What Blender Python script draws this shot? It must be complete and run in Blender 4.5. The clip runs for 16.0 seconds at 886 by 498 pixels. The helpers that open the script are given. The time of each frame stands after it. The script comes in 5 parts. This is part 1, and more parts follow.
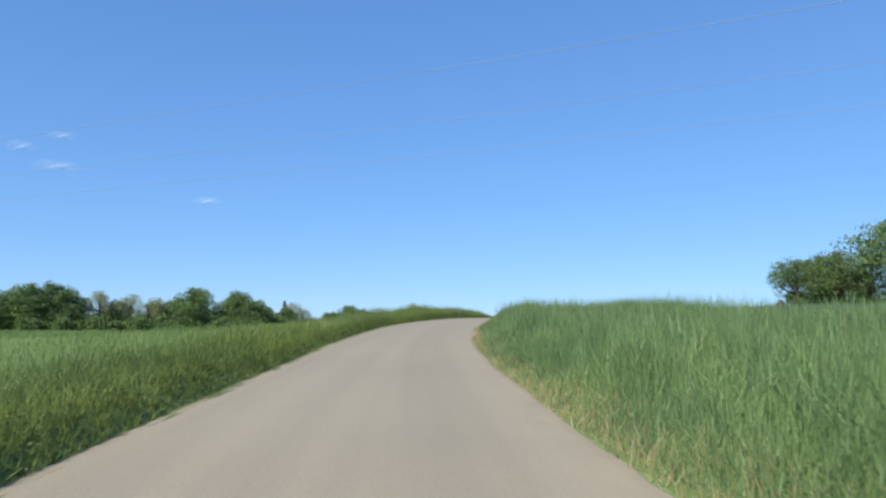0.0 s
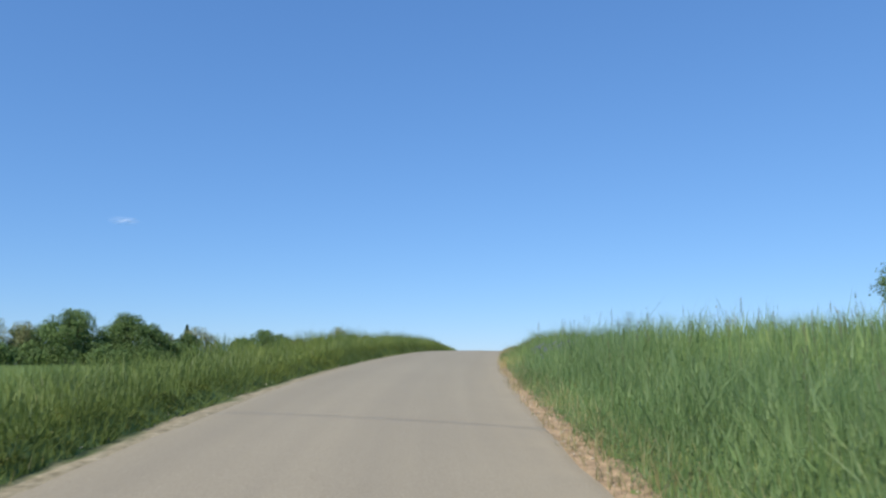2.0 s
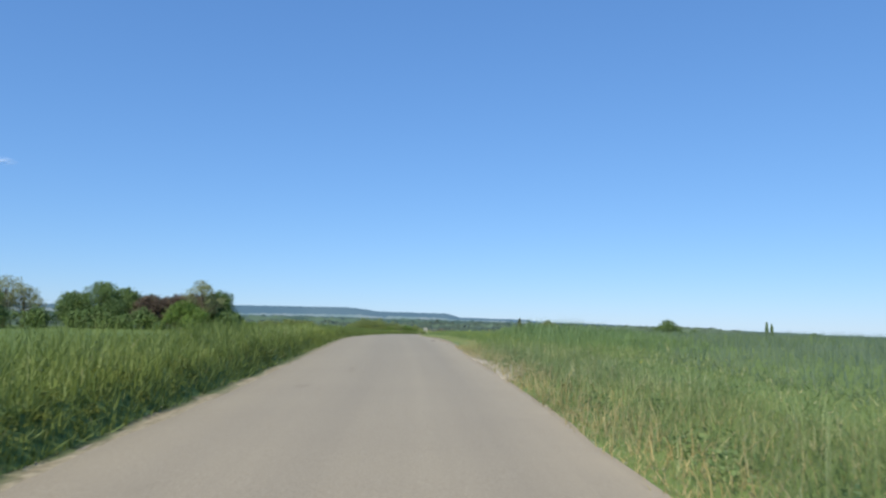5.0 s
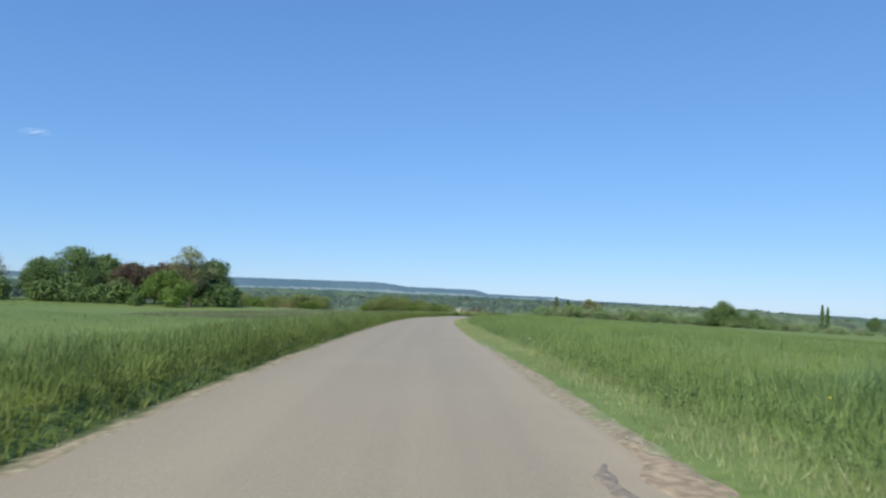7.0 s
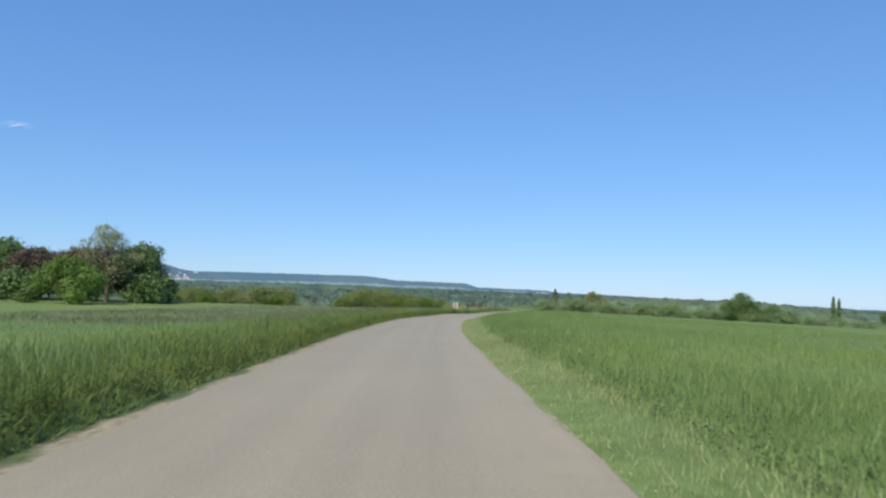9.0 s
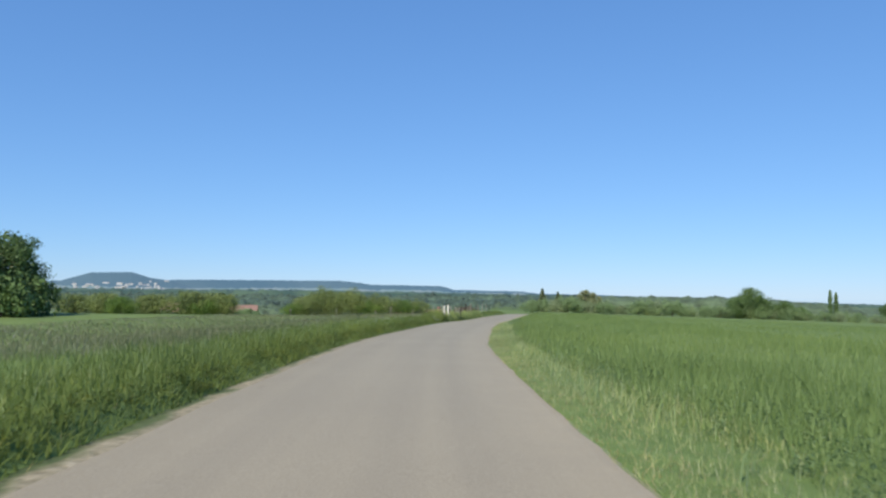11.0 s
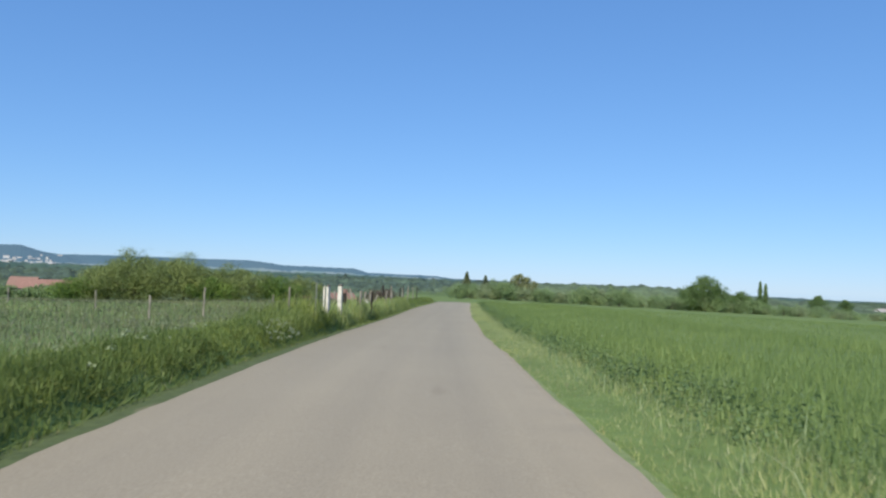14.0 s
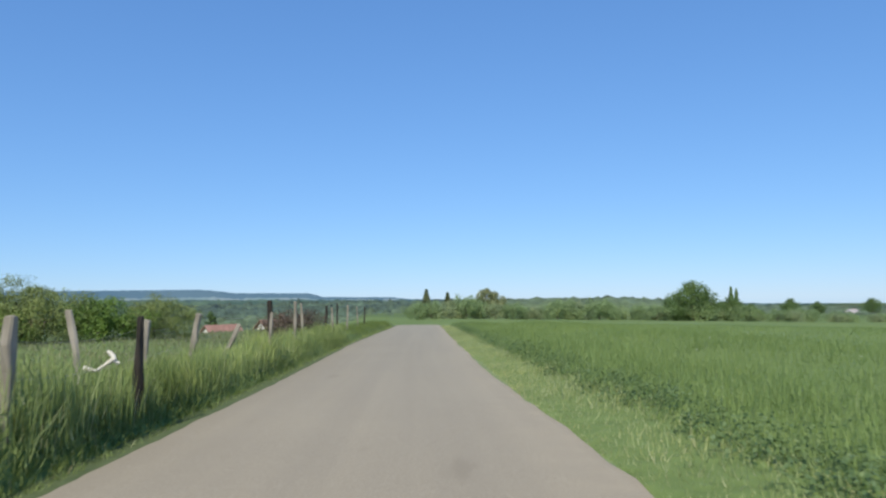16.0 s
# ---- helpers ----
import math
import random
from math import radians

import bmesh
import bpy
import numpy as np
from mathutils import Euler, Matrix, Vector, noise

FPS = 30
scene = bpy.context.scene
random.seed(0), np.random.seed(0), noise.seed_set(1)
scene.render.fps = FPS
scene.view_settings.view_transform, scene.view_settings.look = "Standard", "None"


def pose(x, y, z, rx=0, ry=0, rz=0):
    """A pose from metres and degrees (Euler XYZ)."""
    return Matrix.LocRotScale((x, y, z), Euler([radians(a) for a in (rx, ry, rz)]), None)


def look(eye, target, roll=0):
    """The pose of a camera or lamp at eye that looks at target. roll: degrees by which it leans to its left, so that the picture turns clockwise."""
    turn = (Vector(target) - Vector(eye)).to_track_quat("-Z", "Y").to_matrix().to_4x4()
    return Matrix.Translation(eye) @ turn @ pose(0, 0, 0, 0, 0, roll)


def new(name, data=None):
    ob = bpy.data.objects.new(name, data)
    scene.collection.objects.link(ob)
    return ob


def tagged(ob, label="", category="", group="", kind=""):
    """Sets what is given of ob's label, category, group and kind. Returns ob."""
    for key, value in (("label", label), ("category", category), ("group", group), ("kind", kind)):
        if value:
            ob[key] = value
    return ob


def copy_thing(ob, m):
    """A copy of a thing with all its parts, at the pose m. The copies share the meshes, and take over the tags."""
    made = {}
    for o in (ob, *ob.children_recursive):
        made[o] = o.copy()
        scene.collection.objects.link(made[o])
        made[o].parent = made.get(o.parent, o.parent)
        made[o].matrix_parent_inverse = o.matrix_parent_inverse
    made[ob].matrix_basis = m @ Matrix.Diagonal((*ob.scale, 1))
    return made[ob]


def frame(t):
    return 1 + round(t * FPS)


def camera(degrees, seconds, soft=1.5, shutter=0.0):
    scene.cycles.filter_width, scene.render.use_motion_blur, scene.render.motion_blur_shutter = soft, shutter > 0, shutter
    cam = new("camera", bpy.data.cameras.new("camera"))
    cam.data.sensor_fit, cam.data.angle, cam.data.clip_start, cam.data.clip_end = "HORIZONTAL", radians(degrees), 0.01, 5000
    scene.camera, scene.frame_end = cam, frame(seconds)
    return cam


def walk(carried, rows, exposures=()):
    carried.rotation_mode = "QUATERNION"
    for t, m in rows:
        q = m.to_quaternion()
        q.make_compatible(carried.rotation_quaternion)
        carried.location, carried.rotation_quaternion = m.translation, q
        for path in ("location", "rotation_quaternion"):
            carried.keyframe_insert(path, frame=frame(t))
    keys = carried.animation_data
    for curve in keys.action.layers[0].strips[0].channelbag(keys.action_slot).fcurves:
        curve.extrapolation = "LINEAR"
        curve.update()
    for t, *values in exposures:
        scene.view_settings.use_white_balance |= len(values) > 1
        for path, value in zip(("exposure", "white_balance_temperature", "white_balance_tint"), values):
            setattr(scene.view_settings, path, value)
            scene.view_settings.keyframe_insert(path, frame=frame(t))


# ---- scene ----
cam = camera(63.5, 16.0, soft=2.4, shutter=0.08)
PATH = [
    (0, pose(-0.148, -0.037, 1.200, 97.089, -0.471, 10.344)),
    (0.5, pose(-1.537, 5.671, 1.456, 97.425, -2.145, 8.798)),
    (1, pose(-2.890, 11.412, 1.708, 97.695, -0.844, 7.880)),
    (1.5, pose(-3.986, 17.231, 1.990, 97.943, -3.958, 5.337)),
    (2, pose(-4.844, 23.110, 2.329, 99.000, -0.059, 4.605)),
    (2.5, pose(-5.548, 29.023, 2.701, 98.530, -1.035, 2.552)),
    (3, pose(-6.063, 34.977, 3.052, 98.447, 0.108, 0.392)),
    (3.5, pose(-6.295, 40.974, 3.351, 97.673, 0.931, -0.841)),
    (4, pose(-6.458, 47.001, 3.616, 97.001, -0.190, -2.777)),
    (4.5, pose(-6.429, 53.066, 3.855, 96.398, -0.662, -3.280)),
    (5, pose(-6.350, 59.181, 4.047, 95.795, -1.134, -3.159)),
    (5.5, pose(-6.282, 65.343, 4.178, 95.193, -1.608, -2.541)),
    (6, pose(-6.261, 71.554, 4.267, 94.591, -2.082, -1.682)),
    (6.5, pose(-6.302, 77.813, 4.344, 93.988, -2.557, -0.741)),
    (7, pose(-6.319, 84.121, 4.410, 93.826, -2.080, -0.905)),
    (7.5, pose(-6.336, 90.479, 4.432, 93.691, -1.628, -1.035)),
    (8, pose(-6.256, 96.887, 4.374, 93.440, -1.379, -1.162)),
    (8.5, pose(-6.255, 103.304, 4.272, 93.270, -2.097, -1.172)),
    (9, pose(-6.314, 109.693, 4.170, 93.342, -1.774, -1.776)),
    (9.5, pose(-6.323, 116.055, 4.074, 93.413, -1.451, -2.238)),
    (10, pose(-6.314, 122.390, 3.971, 93.484, -1.129, -2.446)),
    (10.5, pose(-6.291, 128.698, 3.863, 93.556, -0.806, -2.806)),
    (11, pose(-6.210, 134.977, 3.756, 93.628, -0.483, -3.674)),
    (11.5, pose(-6.111, 141.231, 3.653, 93.283, 2.072, -5.213)),
    (12, pose(-5.789, 147.451, 3.560, 92.620, 4.618, -7.433)),
    (12.5, pose(-5.255, 153.603, 3.474, 93.160, -1.392, -9.924)),
    (13, pose(-4.558, 159.660, 3.376, 93.372, 0.433, -10.339)),
    (13.5, pose(-3.755, 165.624, 3.265, 92.263, 0.578, -10.025)),
    (14, pose(-2.901, 171.506, 3.166, 92.476, -1.908, -10.559)),
    (14.5, pose(-1.971, 177.298, 3.087, 92.797, 0.003, -11.613)),
    (15, pose(-0.984, 183.003, 2.986, 93.178, 2.566, -12.691)),
    (15.5, pose(-0.019, 188.634, 2.850, 93.472, 1.034, -13.711)),
    (16, pose(1.100, 194.158, 2.701, 94.105, 0.709, -14.019)),
]
# the exposure starts a little higher
walk(cam, PATH, exposures=((0, 0.40), (1.0, 0.29), (2.4, 0.24), (4, 0.24), (16, 0.24)))

# ---- light: clear morning sky, sun behind and to the left of the road ----
SUN_TURN, SUN_HEIGHT = 25.0, 42.3
world = bpy.data.worlds.new("sky")
scene.world = world
world.use_nodes = True
wn = world.node_tree.nodes
sky = wn.new("ShaderNodeTexSky")
sky.sky_type = "NISHITA"
sky.sun_disc = False
sky.sun_elevation = radians(SUN_HEIGHT)
sky.sun_rotation = radians(180 + SUN_TURN)
sky.air_density, sky.dust_density, sky.ozone_density = 1.0, 0.0, 8.0
sky.altitude = 300
wn["Background"].inputs["Strength"].default_value = 0.12
# clear air: the horizon is little brighter than the sky above
parts_of_sky, joined_sky = wn.new("ShaderNodeSeparateColor"), wn.new("ShaderNodeCombineColor")
world.node_tree.links.new(sky.outputs["Color"], parts_of_sky.inputs[0])
for k, (power, gain) in enumerate(((0.69, 0.965), (0.605, 1.475), (0.51, 2.40))):
    bent, gained = wn.new("ShaderNodeMath"), wn.new("ShaderNodeMath")
    bent.operation, gained.operation = "POWER", "MULTIPLY"
    bent.inputs[1].default_value, gained.inputs[1].default_value = power, gain
    world.node_tree.links.new(parts_of_sky.outputs[k], bent.inputs[0])
    world.node_tree.links.new(bent.outputs[0], gained.inputs[0])
    world.node_tree.links.new(gained.outputs[0], joined_sky.inputs[k])
world.node_tree.links.new(joined_sky.outputs[0], wn["Background"].inputs["Color"])

sun = new("sun", bpy.data.lights.new("sun", "SUN"))
sun.data.energy = 4.8
sun.data.angle = radians(0.53)
sun.data.color = (1.0, 0.93, 0.80)
a, e = radians(SUN_TURN), radians(SUN_HEIGHT)
sun.matrix_world = look((0, 0, 60), (60 * math.sin(a) * math.cos(e), 60 * math.cos(a) * math.cos(e), 60 - 60 * math.sin(e)))

rng = np.random.default_rng(7)


# ---- materials ----
class Mat:
    """A node material that is put together step by step."""

    def __init__(self, name, rough=0.8):
        self.m = bpy.data.materials.new(name)
        self.m.use_nodes = True
        self.t = self.m.node_tree
        self.b = self.t.nodes["Principled BSDF"]
        self.b.inputs["Roughness"].default_value = rough
        self.b.inputs["Specular IOR Level"].default_value = 0.25

    def node(self, kind, **inputs):
        n = self.t.nodes.new(kind)
        for k, v in inputs.items():
            self.set(n, k.replace("_", " "), v)
        return n

    def set(self, n, key, v):
        if isinstance(v, bpy.types.NodeSocket):
            self.t.links.new(v, n.inputs[key])
        else:
            n.inputs[key].default_value = v

    def coord(self, which="Object"):
        return self.t.nodes.new("ShaderNodeTexCoord").outputs[which]

    def noise(self, scale, vec=None, detail=4.0, stretch=None, rough=0.55):
        vec = vec or self.coord()
        if stretch:
            mp = self.node("ShaderNodeMapping", Vector=vec)
            mp.inputs["Scale"].default_value = stretch
            vec = mp.outputs[0]
        n = self.node("ShaderNodeTexNoise", Vector=vec, Scale=scale, Detail=detail, Roughness=rough)
        return n.outputs["Fac"]

    def ramp(self, fac, *stops):
        r = self.t.nodes.new("ShaderNodeValToRGB")
        self.t.links.new(fac, r.inputs[0])
        el = r.color_ramp.elements
        while len(el) < len(stops):
            el.new(0.5)
        for e_, (p, c) in zip(el, stops):
            e_.position = p
            e_.color = (*c, 1) if len(c) == 3 else c
        return r.outputs["Color"]

    def mix(self, fac, c1, c2, kind="MIX"):
        n = self.t.nodes.new("ShaderNodeMix")
        n.data_type, n.blend_type = "RGBA", kind
        for s_, v in ((0, fac), (6, c1), (7, c2)):
            if isinstance(v, bpy.types.NodeSocket):
                self.t.links.new(v, n.inputs[s_])
            elif s_ == 0:
                n.inputs[0].default_value = v
            else:
                n.inputs[s_].default_value = (*v, 1)
        return n.outputs[2]

    def bump(self, height, strength=0.3, distance=0.02):
        n = self.node("ShaderNodeBump", Height=height, Strength=strength, Distance=distance)
        self.t.links.new(n.outputs[0], self.b.inputs["Normal"])

    def colour(self, c):
        if isinstance(c, bpy.types.NodeSocket):
            self.t.links.new(c, self.b.inputs["Base Color"])
        else:
            self.b.inputs["Base Color"].default_value = (*c, 1)
        return self


def leafy(name, stops, gloss=0.55, through_light=0.42, patch=0.15, speck=1.0, mottle=1.0):
    """Leaf or blade: every blade has its own shade, light shines through it, and large patches differ in tone."""
    q = Mat(name, gloss)
    isle = q.t.nodes.new("ShaderNodeNewGeometry").outputs["Random Per Island"]
    own = q.node("ShaderNodeMapRange", Value=isle)
    own.inputs["To Min"].default_value, own.inputs["To Max"].default_value = 0.5 - 0.5 * speck, 0.5 + 0.5 * speck
    c = q.ramp(own.outputs[0], *stops)
    n = q.noise(patch, detail=3.0)

    def shade(*rgb):
        return tuple(1 + (v - 1) * mottle for v in rgb)
    tone = q.ramp(n, (0.3, shade(0.72, 0.74, 0.62)), (0.5, (1, 1, 1)), (0.7, shade(1.22, 1.14, 0.95)))
    c = q.mix(1.0, c, tone, "MULTIPLY")
    fine = q.noise(patch * 8, detail=2.0)
    c = q.mix(1.0, c, q.ramp(fine, (0.3, shade(0.72, 0.76, 0.68)), (0.5, (0.98, 1, 0.98)), (0.7, shade(1.25, 1.18, 1.06))), "MULTIPLY")
    q.colour(c)
    q.b.inputs["Specular IOR Level"].default_value = 0.22
    tr = q.node("ShaderNodeBsdfTranslucent", Color=c)
    mx = q.t.nodes.new("ShaderNodeMixShader")
    mx.inputs[0].default_value = through_light
    q.t.links.new(q.b.outputs[0], mx.inputs[1])
    q.t.links.new(tr.outputs[0], mx.inputs[2])
    q.t.links.new(mx.outputs[0], q.t.nodes["Material Output"].inputs["Surface"])
    return q.m


def road_material():
    q = Mat("chip_seal", 0.85)
    q.b.inputs["Sheen Weight"].default_value = 0.25          # dusty chippings look paler at a low angle
    q.b.inputs["Sheen Roughness"].default_value = 0.45
    q.b.inputs["Sheen Tint"].default_value = (1.0, 0.80, 0.55, 1)
    uv = q.coord("UV")
    sep = q.node("ShaderNodeSeparateXYZ", Vector=uv)
    fine = q.noise(55, detail=3)
    grit = q.ramp(fine, (0.32, (0.212, 0.181, 0.129)), (0.55, (0.262, 0.226, 0.162)), (0.75, (0.32, 0.28, 0.205)))
    broad = q.ramp(q.noise(0.35, detail=5), (0.35, (0.96, 0.96, 0.96)), (0.65, (1.03, 1.03, 1.02)))
    c = q.mix(1.0, grit, broad, "MULTIPLY")
    # wheel lanes: smoother, slightly lighter bands along the road
    lanes = q.noise(1.0, vec=uv, detail=3, stretch=(1.5, 0.02, 1))
    c = q.mix(1.0, c, q.ramp(lanes, (0.35, (0.93, 0.93, 0.935)), (0.65, (1.07, 1.065, 1.05))), "MULTIPLY")
    spots = q.noise(1.6, vec=uv, detail=2, stretch=(1, 0.25, 1))
    c = q.mix(1.0, c, q.ramp(spots, (0.24, (0.84, 0.83, 0.82)), (0.31, (1, 1, 1))), "MULTIPLY")
    # sand blown and washed onto the right edge
    rim = q.node("ShaderNodeMapRange", Value=sep.outputs[0])
    for key, v in (("From Min", 0.75), ("From Max", 1.75), ("To Min", 0.0), ("To Max", 0.85)):
        rim.inputs[key].default_value = v
    sandy = q.mix(1.0, q.ramp(q.noise(2.2, detail=5), (0.3, (0.3, 0.3, 0.3)), (0.7, (1, 1, 1))), rim.outputs[0], "MULTIPLY")
    c = q.mix(sandy, c, (0.33, 0.275, 0.185))
    q.colour(c)
    q.bump(fine, 0.35, 0.006)
    return q.m


def soil_material(name, bare_until, fade, shift, thin_grass):
    """Sandy soil by the lane, grown over further out and past a certain stretch."""
    q = Mat(name, 0.95)
    n = q.noise(9, detail=6)
    c = q.ramp(n, (0.3, (0.17, 0.145, 0.09)), (0.55, (0.29, 0.25, 0.165)), (0.75, (0.42, 0.37, 0.27)))
    # bare close to the road, grown over with thin grass further out
    parted = q.node("ShaderNodeSeparateXYZ", Vector=q.coord("UV"))
    u_ = parted.outputs[0]
    left = q.node("ShaderNodeMath")
    left.operation = "SUBTRACT"
    left.inputs[0].default_value = -2.76
    q.t.links.new(u_, left.inputs[1])
    right = q.node("ShaderNodeMath")
    right.operation = "SUBTRACT"
    right.inputs[1].default_value = 1.61
    q.t.links.new(u_, right.inputs[0])
    away = q.node("ShaderNodeMath")
    away.operation = "MAXIMUM"
    q.t.links.new(left.outputs[0], away.inputs[0])
    q.t.links.new(right.outputs[0], away.inputs[1])
    mixed = q.node("ShaderNodeMath")
    mixed.operation = "ADD"
    q.t.links.new(away.outputs[0], mixed.inputs[0])
    q.t.links.new(q.noise(0.9, detail=5), mixed.inputs[1])
    along = q.node("ShaderNodeMapRange", Value=parted.outputs[1])
    for key, v in (("From Min", bare_until), ("From Max", bare_until + fade), ("To Min", shift), ("To Max", shift + 0.38)):
        along.inputs[key].default_value = v
    grown = q.node("ShaderNodeMath")
    grown.operation = "ADD"
    q.t.links.new(mixed.outputs[0], grown.inputs[0])
    q.t.links.new(along.outputs[0], grown.inputs[1])
    c = q.mix(q.ramp(grown.outputs[0], (0.36, (0, 0, 0)), (0.56, (1, 1, 1))), c, q.ramp(n, (0.3, thin_grass[0]), (0.7, thin_grass[1])))
    q.colour(c)
    q.bump(n, 0.8, 0.03)
    return q.m


def ground_material():
    """Fields near by; a patchwork of crops, meadows and woods far off."""
    q = Mat("farmland", 0.95)
    co = q.coord()
    fine = q.noise(3.0, vec=co, detail=6)
    near = q.ramp(fine, (0.3, (0.104, 0.152, 0.043)), (0.55, (0.132, 0.188, 0.057)), (0.75, (0.157, 0.218, 0.07)))
    near = q.mix(1.0, near, q.ramp(q.noise(0.03, vec=co, detail=3), (0.35, (0.85, 0.9, 0.85)), (0.65, (1.15, 1.1, 1.0))), "MULTIPLY")
    vor = q.node("ShaderNodeTexVoronoi", Vector=co, Scale=0.0045)
    plots = q.ramp(q.node("ShaderNodeSeparateColor", Color=vor.outputs["Color"]).outputs[0],
                   (0.0, (0.05, 0.09, 0.025)), (0.35, (0.09, 0.13, 0.04)), (0.55, (0.12, 0.15, 0.05)),
                   (0.75, (0.22, 0.2, 0.12)), (0.9, (0.04, 0.07, 0.02)))
    woods = q.ramp(q.noise(0.0035, vec=co, detail=4), (0.5, (0, 0, 0)), (0.54, (1, 1, 1)))
    far = q.mix(woods, plots, (0.035, 0.06, 0.022))
    away = q.node("ShaderNodeVectorMath", )
    away.operation = "DISTANCE"
    q.t.links.new(co, away.inputs[0])
    away.inputs[1].default_value = (0, 150, 0)
    mr = q.node("ShaderNodeMapRange", Value=away.outputs["Value"])
    mr.inputs["From Min"].default_value, mr.inputs["From Max"].default_value = 280, 420
    q.colour(q.mix(mr.outputs[0], near, far))
    q.bump(fine, 0.6, 0.08)
    return q.m


def wood_material(name, dark, light):
    q = Mat(name, 0.9)
    n = q.noise(9, detail=6, stretch=(1, 1, 0.12))
    q.colour(q.mix(1.0, q.ramp(n, (0.3, dark), (0.7, light)), q.ramp(q.noise(2.5), (0.35, (0.75, 0.75, 0.72)), (0.65, (1.1, 1.1, 1.1))), "MULTIPLY"))
    q.bump(n, 0.6, 0.01)
    return q.m


def plain(name, colour, rough=0.8, vary=0.12, scale=4.0, bump=0.2):
    q = Mat(name, rough)
    n = q.noise(scale, detail=5)
    lo, hi = [c * (1 - vary) for c in colour], [min(c * (1 + vary), 1) for c in colour]
    q.colour(q.ramp(n, (0.3, lo), (0.7, hi)))
    q.bump(n, bump, 0.01)
    return q.m


def hazed_material(name, colour, haze_glow, scale, other):
    """Far country: the haze of the air is painted in, as tint and a constant glow."""
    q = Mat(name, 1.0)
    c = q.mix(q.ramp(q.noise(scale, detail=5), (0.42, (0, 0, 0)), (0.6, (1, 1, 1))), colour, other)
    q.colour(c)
    q.b.inputs["Emission Color"].default_value = (*haze_glow, 1)
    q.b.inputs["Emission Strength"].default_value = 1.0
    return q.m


M_ROAD, M_GROUND = road_material(), ground_material()
# left side: thin-grass colours darkened for the shade under the overhanging verge
M_SOIL_LEFT_SHADED = soil_material("sandy_soil_left_shaded", 168, 10, 0.07, ((0.06, 0.082, 0.03), (0.10, 0.13, 0.05)))
M_SOIL_FAR = soil_material("sandy_soil_far", 146, 6, -0.02, ((0.14, 0.185, 0.07), (0.21, 0.26, 0.11)))
M_SOIL_START = soil_material("grown_soil", 100, 10, 0.16, ((0.14, 0.185, 0.07), (0.21, 0.26, 0.11)))
M_SOIL_RIGHT = soil_material("sandy_soil_right", 100, 8, -0.32, ((0.14, 0.185, 0.07), (0.21, 0.26, 0.11)))
M_EARTH = plain("bare_earth", (0.33, 0.235, 0.14), 0.95, 0.45, 9, 0.9)
M_TAR = plain("crumbled_tar", (0.215, 0.185, 0.145), 0.9, 0.4, 18, 0.8)
M_WASH = plain("washed_earth", (0.30, 0.24, 0.16), 0.95, 0.4, 9, 0.9)
M_MOUTH = plain("stony_track", (0.34, 0.30, 0.225), 0.95, 0.35, 10, 0.7)
M_STONE = plain("limestone_chip", (0.42, 0.37, 0.29), 0.9, 0.25, 14)
M_VERGE = leafy("verge_grass", ((0.0, (0.104, 0.15, 0.038)), (0.4, (0.142, 0.197, 0.055)), (0.86, (0.182, 0.24, 0.078)), (0.96, (0.25, 0.265, 0.14)), (1.0, (0.34, 0.32, 0.20))), through_light=0.42, speck=0.8)
M_LUSH = leafy("lush_verge", ((0.0, (0.195, 0.258, 0.085)), (0.5, (0.258, 0.328, 0.118)), (0.92, (0.315, 0.38, 0.165)), (1.0, (0.40, 0.40, 0.25))), through_light=0.35)
M_BROME = leafy("pale_brome", ((0.0, (0.195, 0.27, 0.11)), (0.6, (0.26, 0.34, 0.16)), (1.0, (0.35, 0.41, 0.24))))
M_TALL = leafy("tall_grass", ((0.0, (0.0929, 0.164, 0.06)), (0.45, (0.168, 0.265, 0.108)), (0.85, (0.253, 0.35, 0.175)), (1.0, (0.505, 0.508, 0.352))), speck=0.75)
M_CROP = leafy("young_wheat", ((0.0, (0.140, 0.206, 0.065)), (0.5, (0.176, 0.250, 0.085)), (1.0, (0.218, 0.287, 0.107))), through_light=0.34, patch=0.05, speck=0.8, mottle=0.5)
M_STRIP = leafy("mown_strip", ((0.0, (0.262, 0.31, 0.125)), (0.6, (0.345, 0.392, 0.18)), (1.0, (0.45, 0.46, 0.27))), through_light=0.4, mottle=0.6)
M_STRAW = leafy("dry_straw", ((0.0, (0.26, 0.23, 0.11)), (0.6, (0.38, 0.33, 0.18)), (1.0, (0.50, 0.44, 0.27))))
M_MEADOW = leafy("meadow_grass", ((0.0, (0.10, 0.13, 0.06)), (0.5, (0.175, 0.205, 0.11)), (0.85, (0.27, 0.275, 0.19)), (1.0, (0.42, 0.39, 0.31))))
M_BROAD = leafy("broadleaf_row", ((0.0, (0.10, 0.163, 0.07)), (0.6, (0.142, 0.213, 0.094)), (1.0, (0.19, 0.262, 0.122))))
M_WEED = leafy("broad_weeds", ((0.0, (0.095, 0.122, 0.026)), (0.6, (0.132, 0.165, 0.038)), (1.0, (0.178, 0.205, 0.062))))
M_DRY = leafy("dry_bank_grass", ((0.0, (0.12, 0.18, 0.07)), (0.5, (0.18, 0.245, 0.105)), (0.88, (0.26, 0.30, 0.16)), (1.0, (0.42, 0.41, 0.27))))
M_BLUISH = leafy("bluish_crop", ((0.0, (0.12, 0.175, 0.115)), (0.6, (0.165, 0.23, 0.155)), (1.0, (0.22, 0.285, 0.20))), patch=0.04, speck=0.7, mottle=0.5)
M_SEED = leafy("seed_heads", ((0.0, (0.10, 0.125, 0.065)), (1.0, (0.21, 0.215, 0.13))))
M_WHITE = plain("white_petals", (0.75, 0.75, 0.68), 0.7, 0.1)
